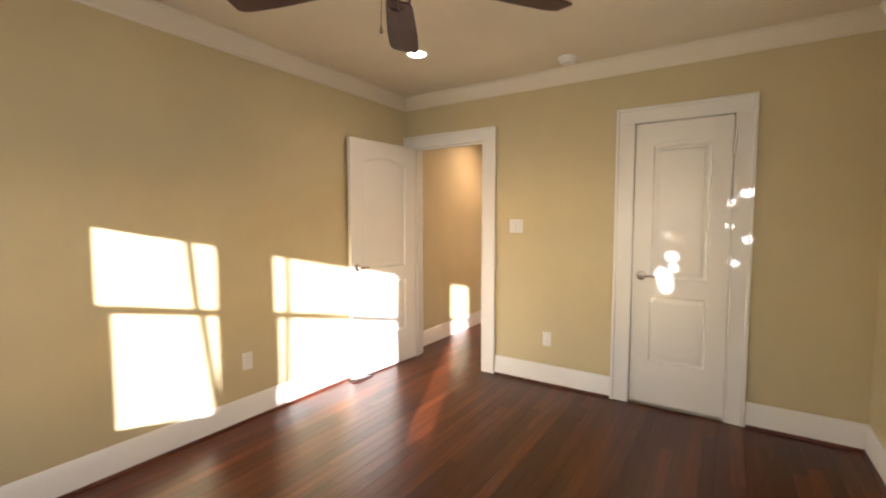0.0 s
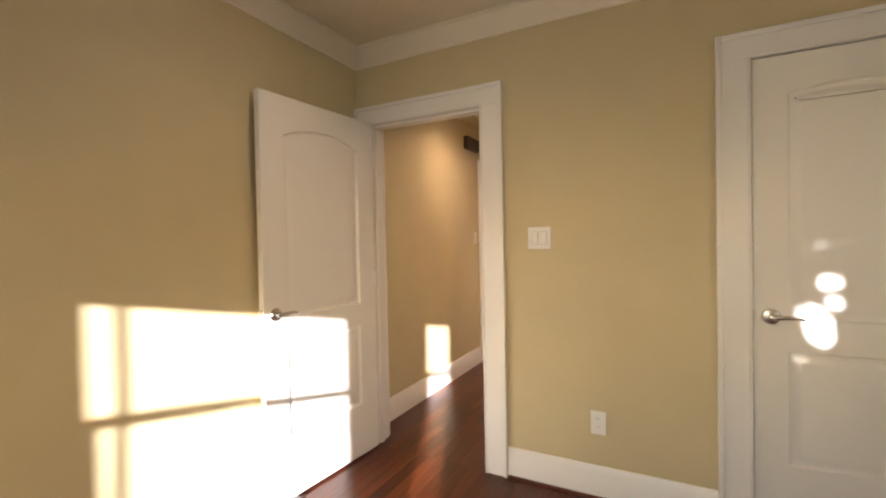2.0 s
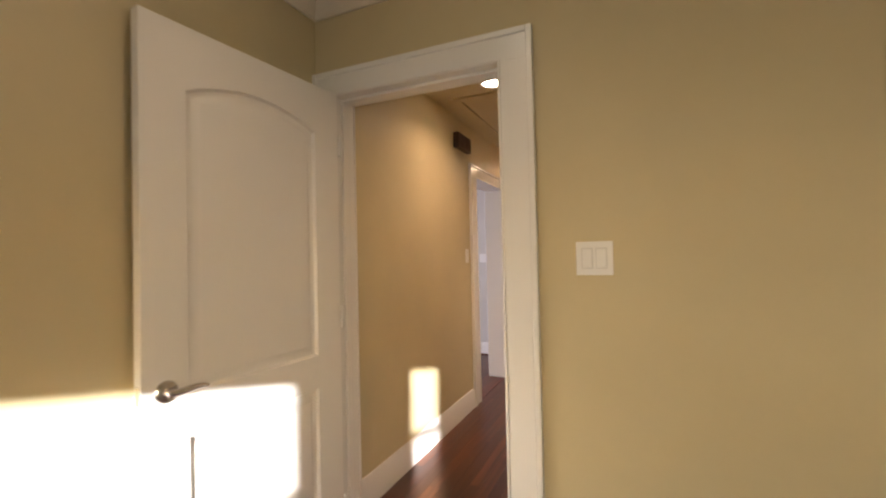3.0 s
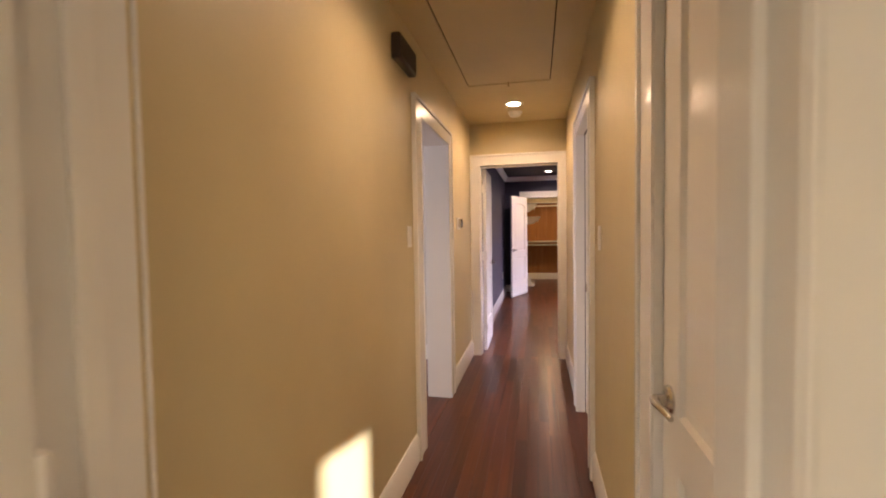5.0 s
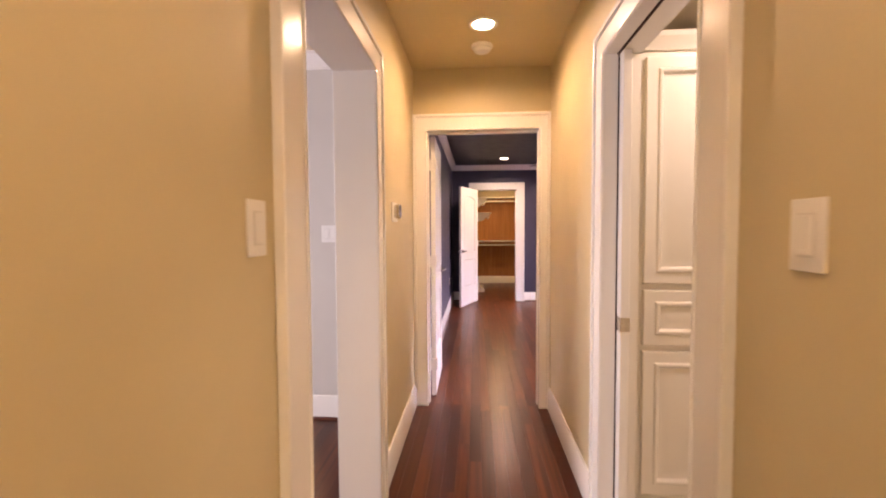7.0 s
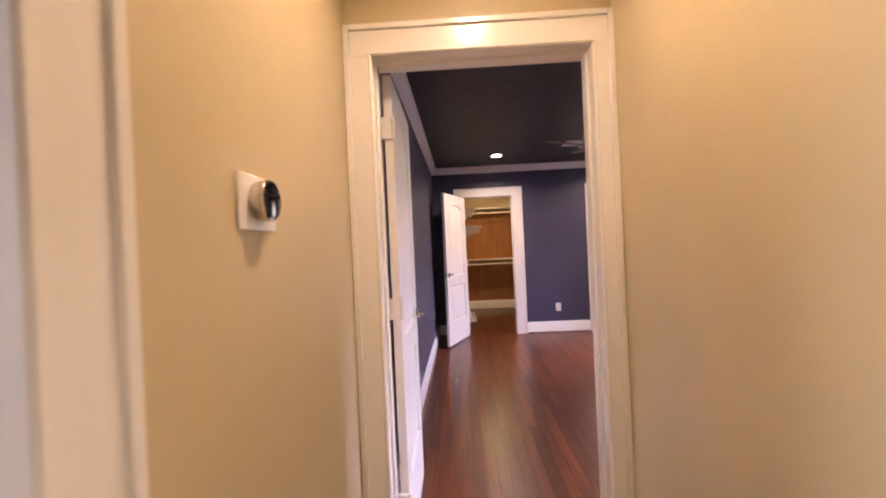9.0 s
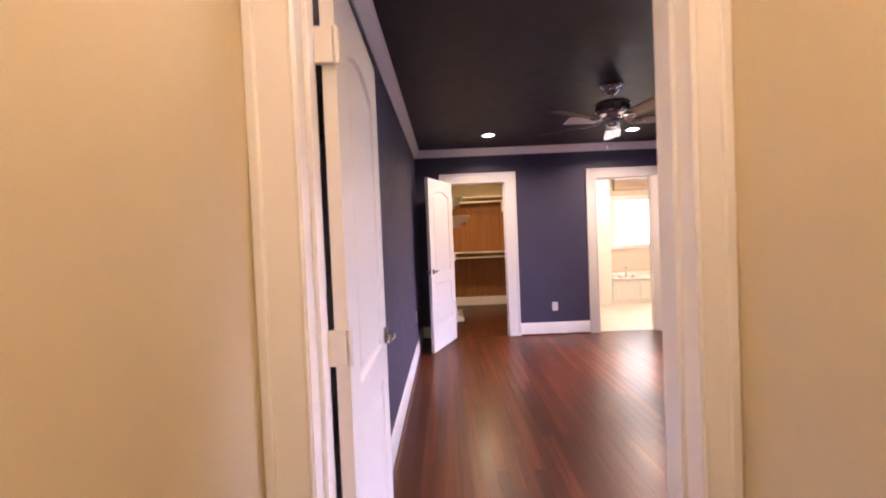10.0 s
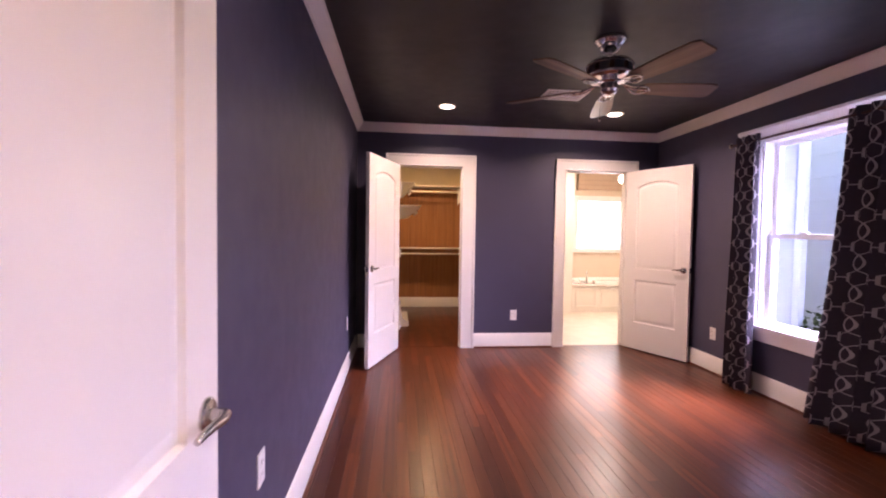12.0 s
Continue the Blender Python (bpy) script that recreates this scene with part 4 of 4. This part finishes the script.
def shelf(name, x0, x1, y0, y1, z, label, rod=None):
    e = thing(name, pose((x0 + x1) / 2, (y0 + y1) / 2, z), label, "shelf", "closet shelves")
    bm = bmesh.new()
    hx, hy = (x1 - x0) / 2, (y1 - y0) / 2
    box(bm, -hx, hx, -hy, hy, -0.02, 0.0, 0.003)
    part("board", bm, TRIM, e)
    if rod == "x":
        bm = bmesh.new()
        tube(bm, [(-hx, -hy + 0.05, -0.1), (hx, -hy + 0.05, -0.1)], 0.016, 14)
        part("rod", bm, TRIM, e, "white painted hanging rod")
        for x in (-hx, hx - 0.02):
            bm = bmesh.new()
            box(bm, x, x + 0.02, -hy, hy, -0.12, -0.02, 0.002)
            part("cleat", bm, TRIM, e)
    elif rod == "y":
        bm = bmesh.new()
        tube(bm, [(hx - 0.06, -hy, -0.1), (hx - 0.06, hy, -0.1)], 0.016, 14)
        part("rod", bm, TRIM, e, "white painted hanging rod")
    for side in ((-1, 1) if rod == "y" else ()):
        bm = bmesh.new()
        yb = side * (hy - 0.03)
        prism(bm, [(-hx, -0.02), (hx - 0.02, -0.02), (hx - 0.03, -0.06), (hx - 0.10, -0.09), (hx - 0.16, -0.15), (-hx + 0.03, -0.21), (-hx, -0.25)], lambda a, p, q: (p, a, q), yb - 0.011, yb + 0.011)
        part("bracket", bm, TRIM, e, "scalloped white bracket")
    return e


shelf("closet_shelf", 0.18, 1.66, 11.48, 11.877, 2.08, "white shelf with a hanging rod across the closet", "x")
shelf("closet_shelf", 0.18, 1.66, 11.48, 11.877, 1.045, "white shelf with a hanging rod across the closet", "x")
shelf("closet_shelf", 0.18, 0.66, 10.0, 10.8, 1.96, "white side shelf on scalloped brackets", "y")
shelf("closet_shelf", 0.18, 0.74, 10.0, 10.8, 1.66, "white side shelf on scalloped brackets", "y")
shelf("closet_shelf", 1.4, 1.66, 10.0, 11.4, 2.0, "white side shelf on scalloped brackets", "y")
e = thing("shoe_rack", pose(0.18, 10.7, 0), "low white slanted shoe rack in the closet", "shoe rack")
bm = bmesh.new()
prism(bm, [(0, 0), (0.42, 0), (0.42, 0.06), (0.34, 0.10), (0.30, 0.30), (0.0, 0.38)], lambda a, p, q: (p, a, q), -0.45, -0.43)
part("side", bm, TRIM, e)
for z, x1 in ((0.03, 0.42), (0.2, 0.31)):
    bm = bmesh.new()
    box(bm, 0.0, x1, -0.43, 0.43, z, z + 0.018, 0.002)
    part("shelf", bm, TRIM, e)

# ---------------------------------------------------------------- bathroom beyond the dark bedroom
e = thing("bathtub", pose(4.21, 11.63, 0), "white bathtub set behind a panelled apron", "bathtub")
bm = bmesh.new()
box(bm, -0.86, 0.86, -0.36, 0.42, 0.0, 0.44)
part("apron", bm, TRIM, e)
for x in (-0.8, -0.36, 0.08, 0.52):
    bm = bmesh.new()
    for p, q, r, s in ((x, x + 0.37, 0.08, 0.115), (x, x + 0.37, 0.365, 0.40), (x, x + 0.035, 0.115, 0.365), (x + 0.335, x + 0.37, 0.115, 0.365)):
        box(bm, p, q, -0.378, -0.36, r, s, 0.004)
    part("panel_frame", bm, TRIM, e)
bm = bmesh.new()
box(bm, -0.89, 0.86, -0.39, 0.42, 0.44, 0.475, 0.006)
part("deck", bm, STONE, e)
bm = bmesh.new()
prof = [(0.0, 0.478), (0.30, 0.478), (0.33, 0.51), (0.36, 0.53), (0.37, 0.515), (0.37, 0.476)]
lathe(bm, [(r, z) for r, z in prof], (0, 0, 0), 40)
bmesh.ops.scale(bm, vec=(2.0, 0.9, 1.0), verts=bm.verts)
part("rim", bm, PORCELAIN, e)
e = thing("tub_faucet", pose(3.62, 11.33, 0.475), "chrome tub faucet with two handles", "faucet")
bm = bmesh.new()
tube(bm, [(0, 0, 0), (0, 0, 0.15), (0.01, 0.02, 0.19), (0.03, 0.06, 0.2), (0.04, 0.10, 0.18), (0.04, 0.11, 0.15)], [0.022, 0.016, 0.014, 0.013, 0.012, 0.012], 12)
part("spout", bm, CHROME, e)
for x in (-0.12, 0.12):
    bm = bmesh.new()
    lathe(bm, [(0.0, 0.0), (0.026, 0.0), (0.022, 0.03), (0.013, 0.05), (0.02, 0.07), (0.0, 0.08)], (x, 0, 0), 16)
    tube(bm, [(x, 0, 0.07), (x + (0.05 if x > 0 else -0.05), 0, 0.085)], 0.007, 8)
    part("tap", bm, CHROME, e)

e = thing("globe_lamp", pose(4.04, 11.0, 2.45), "glowing round glass lamp on a short nickel stem", "lamp")
bm = bmesh.new()
lathe(bm, [(0.0, 0.0), (0.06, 0.0), (0.058, -0.012), (0.014, -0.022), (0.012, -0.165), (0.03, -0.175), (0.0, -0.178)], seg=20)
part("stem", bm, NICKEL, e)
bm = bmesh.new()
lathe(bm, [(0.0, -0.172), (0.034, -0.178), (0.062, -0.205), (0.07, -0.24), (0.06, -0.28), (0.032, -0.305), (0.0, -0.31)], seg=24)
part("globe", bm, LAMP, e, "glowing white glass globe")

e = thing("window_2", Matrix(), "white framed bathroom window, blown out with daylight", "window", kind="structure")
for nm, x0, x1, z0, z1 in (("window_frame", 3.62, 3.73, 0.98, 2.02), ("window_frame", 4.59, 4.70, 0.98, 2.02), ("window_frame", 3.73, 4.59, 1.92, 2.02), ("window_sill", 3.58, 4.74, 0.98, 1.06)):
    bm = bmesh.new()
    box(bm, x0, x1, 12.01 if nm == "window_frame" else 11.98, 12.055, z0, z1, 0.004)
    part(nm, bm, SILLW, e)
bm = bmesh.new()
box(bm, 3.71, 4.61, 12.12, 12.125, 1.05, 1.94)
pane = part("pane", bm, GLASS, e)
pane.visible_shadow = False
bm = bmesh.new()
box(bm, 2.6, 6.0, 12.9, 12.92, 0.2, 3.2)
solid("backdrop", bm, glow("white_daylight", (1.0, 0.97, 0.92), 1.1), "plain white daylight outside the bathroom window", "backdrop", "structure")
e = thing("window_shade", pose(4.16, 11.99, 2.13), "folded tan fabric shade above the bathroom window", "shade")
for k in range(3):
    bm = bmesh.new()
    box(bm, -0.46, 0.46, -0.02 - 0.012 * k, 0.055, 0.0 + 0.08 * k, 0.13 + 0.08 * k, 0.01)
    part("fold", bm, SHADE, e)

# ---------------------------------------------------------------- washroom beside the hallway
e = thing("linen_cabinet", pose(1.16, 3.1, 0), "tall white linen cabinet with raised panels", "cabinet")
bm = bmesh.new()
box(bm, 0.0, 0.62, 0.0, 0.53, 0.09, 2.13, 0.002)
part("body", bm, TRIM, e)
bm = bmesh.new()
box(bm, 0.02, 0.62, 0.04, 0.5, 0.0, 0.09)
part("plinth", bm, TRIM, e)
bm = bmesh.new()
prism(bm, [(0, 0), (-0.012, 0), (-0.018, 0.02), (-0.04, 0.05), (-0.045, 0.07), (0, 0.07)], lambda a, p, q: (a, p, 2.1 + q), -0.02, 0.64)
part("cornice", bm, TRIM, e, smooth=20)


def raised_front(parent, name, x0, x1, z0, z1, knob):
    bm = bmesh.new()
    shape = outline(x0, x1, z0, z1, 0)
    steps = [(0.0, 0.0), (0.0, 0.018), (0.004, 0.02), (0.05, 0.02), (0.056, 0.027), (0.066, 0.027), (0.075, 0.012), (0.085, 0.012), (0.11, 0.019)]
    rings = [[bm.verts.new((p, -d, q)) for p, q in inset(shape, i)] for i, d in steps]
    for a, b in zip(rings, rings[1:]):
        for k in range(4):
            j = (k + 1) % 4
            bm.faces.new((a[k], a[j], b[j], b[k]))
    bm.faces.new(rings[-1])
    ob = part(name, bm, TRIM, parent, smooth=20)
    if knob:
        bm = bmesh.new()
        tube(bm, [(knob[0] - 0.045, -0.022, knob[1]), (knob[0] - 0.045, -0.045, knob[1]), (knob[0] + 0.045, -0.045, knob[1]), (knob[0] + 0.045, -0.022, knob[1])], 0.005, 8)
        part("pull", bm, NICKEL, ob)


for x0, x1 in ((0.02, 0.60),):
    raised_front(e, "upper_door", x0, x1, 1.07, 2.07, None)
    raised_front(e, "drawer", x0, x1, 0.79, 1.04, (0.31, 0.95))
    raised_front(e, "lower_door", x0, x1, 0.10, 0.762, None)
e = thing("wall_grille", pose(1.55, 3.75, 2.32), "dark slatted return-air grille above the cabinet", "grille")
# dark backing painted as the shade between the slats
bm = bmesh.new()
box(bm, -0.32, 0.32, -0.02, 0, -0.12, 0.12, 0.004)
part("backing", bm, GAP, e)
for k in range(16):
    bm = bmesh.new()
    x = -0.3 + k * 0.04
    box(bm, x - 0.006, x + 0.006, -0.032, -0.02, -0.11, 0.11, 0.001)
    part("slat", bm, BROWN, e)

# ---------------------------------------------------------------- kitchen glimpse
e = thing("kitchen_cabinet", pose(-1.25, 6.6, 0), "pale kitchen base cabinet", "cabinet")
bm = bmesh.new()
box(bm, -1.2, 0.5, -0.2, 0.95, 0.1, 0.87, 0.003)
part("body", bm, GREIGE, e)
bm = bmesh.new()
box(bm, -1.15, 0.48, -0.15, 0.9, 0.0, 0.1)
part("plinth", bm, GREIGE, e)
bm = bmesh.new()
box(bm, -1.25, 0.5, -0.23, 0.95, 0, 0.035, 0.006)
solid_top = part("kitchen_worktop", bm, STONE)
solid_top.matrix_basis = pose(-1.25, 6.6, 0.87)
tagged(solid_top, "pale stone kitchen worktop on the base cabinet", "worktop")
e = thing("wall_cabinet", pose(-1.8, 7.25, 1.7), "white kitchen wall cabinets with a light valance", "cabinet")
bm = bmesh.new()
box(bm, -0.9, 1.05, -0.02, 0.33, 0.14, 0.55, 0.003)
part("body", bm, GREIGE, e)
bm = bmesh.new()
box(bm, -0.92, 1.06, -0.05, 0.33, -0.1, 0.14, 0.004)
part("valance", bm, TRIM, e)
for x in (-0.88, -0.40, 0.08, 0.56):
    bm = bmesh.new()
    box(bm, x, x + 0.46, -0.042, -0.022, 0.15, 0.54, 0.003)
    part("cabinet_door", bm, GREIGE, e)
e = thing("backsplash", pose(-1.8, 7.585, 0.9), "dark tiled kitchen backsplash", "backsplash", kind="structure")
bm = bmesh.new()
box(bm, -0.9, 1.06, 0.0, 0.012, 0.01, 0.7)
part("tiles", bm, BROWN, e)

# ---------------------------------------------------------------- outdoors
bm = bmesh.new()
box(bm, -300, 300, -300, 300, -0.5, -0.45)
solid("ground", bm, SOIL, "garden soil and grass outside", "ground", "structure")
e = thing("neighbour_house", pose(6.6, 7.0, -0.45), "pale lap-sided neighbouring house wall", "house")
bm = bmesh.new()
box(bm, 0.03, 4.0, -10.5, 6.0, 0, 4.6)
part("wall", bm, SIDING, e)
lap = bmesh.new()
prism(lap, [(0.0, 0.0), (0.03, 0.0), (0.03, 0.33), (0.02, 0.33)], lambda a, p, q: (p, a, q), -10.5, 6.0)
lap_mesh = finish(lap, "lap", SIDING, 0)
for k in range(14):
    ob = new("siding_board", lap_mesh)
    ob.parent = e
    ob.matrix_basis = pose(0, 0, 0.33 * k)
bm = bmesh.new()
prism(bm, [(-11.0, 4.6), (6.3, 4.6), (6.3, 4.75), (-11.0, 4.75)], lambda a, p, q: (a, p, q), -0.15, 4.2)
part("roof", bm, BARK, e)
e = thing("siding_bath", pose(0, DARK1, -0.3), "pale lap siding on the outer bathroom wall", "siding", kind="structure")
lap = bmesh.new()
prism(lap, [(-0.024, 0.0), (-0.002, 0.0), (-0.002, 0.33), (-0.010, 0.33)], lambda a, p, q: (a, p, q), DR + 0.165, 5.3)
lap_mesh = finish(lap, "lap", SIDING, 0)
for k in range(8):
    ob = new("siding_board", lap_mesh)
    ob.parent = e
    ob.matrix_basis = pose(0, 0, 0.33 * k)
e = thing("downspout", pose(5.25, DARK1 - 0.078, -0.45), "pale painted downspout at the house corner", "downspout")
bm = bmesh.new()
box(bm, -0.045, 0.045, -0.05, 0.05, 0, 3.0, 0.02)
part("pipe", bm, SIDING, e)


def leaves(bm, centers, count, size, rnd):
    for _ in range(count):
        c, r = rnd.choice(centers)
        d = Vector((rnd.gauss(0, 1), rnd.gauss(0, 1), rnd.gauss(0, 1))).normalized() * r * rnd.random() ** 0.4
        p = Vector(c) + d
        a = Vector((rnd.gauss(0, 1), rnd.gauss(0, 1), rnd.gauss(0, 1))).normalized()
        b = a.cross((rnd.random(), rnd.random(), 1)).normalized()
        s = size * rnd.uniform(0.6, 1.3)
        bm.faces.new([bm.verts.new(p + v) for v in (-a * s, b * s * 0.45, a * s, -b * s * 0.45)])


# unseen bedroom windows behind the walk; openings fitted to the sun patches
for n, (xa, xb, bars) in enumerate((
        (0.78, 1.136, ((1.006, 1.69, 1.024, 1.25), (1.036, 1.25, 1.075, 0.6))),
        (1.27, 2.016, ((1.331, 1.69, 1.331, 1.25), (1.326, 1.25, 1.318, 0.6))),
        (2.37, 2.616, ()))):
    e = thing("window_%d" % (n + 3), Matrix(), "white double-hung window letting in low sun", "window", kind="structure")
    bm = bmesh.new()
    box(bm, xa, xb, BACK - 0.03, BACK - 0.01, 1.228, 1.272, 0.003)
    part("meeting_rail", bm, SILLW, e)
    # slanted bars added to cast the dark lines in the sun patches
    for x0, z0, x1, z1 in bars:
        bm = bmesh.new()
        prism(bm, [(x0 - 0.0085, z0), (x1 - 0.0085, z1), (x1 + 0.0085, z1), (x0 + 0.0085, z0)], lambda a, p, q: (p, a, q), BACK - 0.029, BACK - 0.012)
        part("shadow_bar", bm, SILLW, e)
    bm = bmesh.new()
    box(bm, xa, xa + (0.036 if n == 0 else 0.02), BACK - 0.03, BACK - 0.01, 0.6, 1.228, 0.002)
    part("sash_stile", bm, SILLW, e)

# an unseen tree, added so its crown filters the sun that reaches the closet door
rnd = random.Random(7)
# light spots on the closet door (x, z, radius), left open in the crown
GAPS = [(2.30, 0.97, 0.043), (2.35, 1.10, 0.03), (2.275, 0.79, 0.026), (2.335, 0.885, 0.04), (2.36, 1.02, 0.026), (2.29, 0.9, 0.026), (2.335, 1.25, 0.015), (2.70, 1.47, 0.018), (2.76, 1.53, 0.026), (2.69, 1.32, 0.02), (2.765, 1.21, 0.026), (2.71, 1.06, 0.016)]
e = thing("tree", pose(4.35, -3.9, -0.45), "unseen leafy tree added to dapple the sun on the closet door", "tree")
bm = bmesh.new()
for k in range(9):
    a = 2 * math.pi * k / 9
    tube(bm, [(0, 0, 0), (0.02, 0, 0.9), (0.12 * math.cos(a), 0.12 * math.sin(a), 1.5), (0.4 * math.cos(a), 0.5 * math.sin(a), 2.2 + 0.1 * (k % 3))], [0.07, 0.055, 0.035, 0.01], 8)
part("trunk", bm, BARK, e)
bm = bmesh.new()
for _ in range(11000):
    px, pz, s = rnd.uniform(2.0, 3.1), rnd.uniform(0.1, 2.0), rnd.uniform(3.3, 4.5)
    if any(math.hypot(px - gx, pz - gz) < gr * 0.95 + 0.015 for gx, gz, gr in GAPS) and rnd.random() > 0.06:
        continue
    p = Vector((px, 0, pz)) - SUN_WAY * (s / SUN_WAY.y) - Vector((4.35, -3.9, -0.45))
    a = Vector((rnd.gauss(0, 1), rnd.gauss(0, 0.5), rnd.gauss(0, 1))).normalized()
    b = a.cross((rnd.gauss(0, 0.4), 1, rnd.gauss(0, 0.4))).normalized()
    size = rnd.uniform(0.03, 0.05)
    bm.faces.new([bm.verts.new(p + v) for v in (-a * size, b * size * 0.6, a * size, -b * size * 0.6)])
part("crown", bm, LEAF, e, smooth=0)

rnd = random.Random(11)
e = thing("shrub", pose(5.3, 8.9, -0.45), "green shrub below the window outside", "shrub")
bm = bmesh.new()
for k in range(7):
    tube(bm, [(0, 0, 0), (rnd.uniform(-.2, .2), rnd.uniform(-.4, .4), 0.4), (rnd.uniform(-.35, .35), rnd.uniform(-.7, .7), 0.7)], [0.02, 0.013, 0.006], 6)
part("stem", bm, BARK, e)
bm = bmesh.new()
leaves(bm, [((rnd.uniform(-.3, .3), rnd.uniform(-.8, .8), rnd.uniform(.35, .8)), 0.22) for _ in range(12)], 900, 0.05, rnd)
part("foliage", bm, LEAF, e, smooth=0)


# ---------------------------------------------------------------- hardwood floors, board by board
PITCH = 0.07
plank_meshes = {}


def plank_mesh(length):
    if length not in plank_meshes:
        bm = bmesh.new()
        w, c = PITCH - 0.0006, 0.0007
        prism(bm, [(0, -0.012), (w, -0.012), (w, -c), (w - c, 0), (c, 0), (0, -c)], lambda a, p, q: (p, a, q), 0, length)
        plank_meshes[length] = finish(bm, "plank", FLOOR, 0)
    return plank_meshes[length]


def plank_rows(x0, x1, y0, y1, rnd):
    n = int((x1 - x0) / PITCH + 0.999)
    for i in range(n):
        y = y0 - rnd.choice((0.0, 0.2, 0.4, 0.6, 0.8))
        while y < y1 - 1e-6:
            length = rnd.choice((0.9, 1.2, 1.5, 1.8))
            lo, hi = max(y, y0), min(y + length, y1)
            if hi - lo > 0.02:
                yield x0 + i * PITCH, lo, hi
            y += length


def hardwood(name, x0, x1, y0, y1, seed, label, separate=True):
    rnd = random.Random(seed)
    bm = bmesh.new()
    box(bm, x0, x1, y0, y1, -0.08, -0.0025)
    base = solid(name, bm, GAP, label, "floor", "structure", smooth=0)
    if separate:
        for x, lo, hi in plank_rows(x0, x1, y0, y1, rnd):
            ob = new("plank", plank_mesh(1.2))
            ob.parent = base
            ob.matrix_basis = Matrix.LocRotScale((x, lo, 0), None, (1, (hi - lo) / 1.2, 1))
    else:
        bm = bmesh.new()
        for x, lo, hi in plank_rows(x0, x1, y0, y1, rnd):
            box(bm, x, x + PITCH - 0.0006, lo, hi, -0.012, 0.0)
        tagged(part("planks", bm, FLOOR_J, base, smooth=0), kind="stuff")


hardwood("floor_bedroom", 0.0, R1, BACK, 0.0, 1, "glossy red-brown hardwood bedroom floor")
hardwood("floor_hall", -0.03, 1.02, 0.0, 4.3, 2, "glossy red-brown hardwood hallway floor")
hardwood("floor_dark", -0.03, 3.5, 4.3, 9.17, 3, "glossy red-brown hardwood floor of the dark bedroom")
hardwood("floor_closet", 0.1, 1.8, 9.175, 12.0, 4, "red-brown hardwood closet floor", False)
hardwood("floor_living", -4.585, -0.036, 0.0, 7.7, 5, "red-brown hardwood living room floor", False)
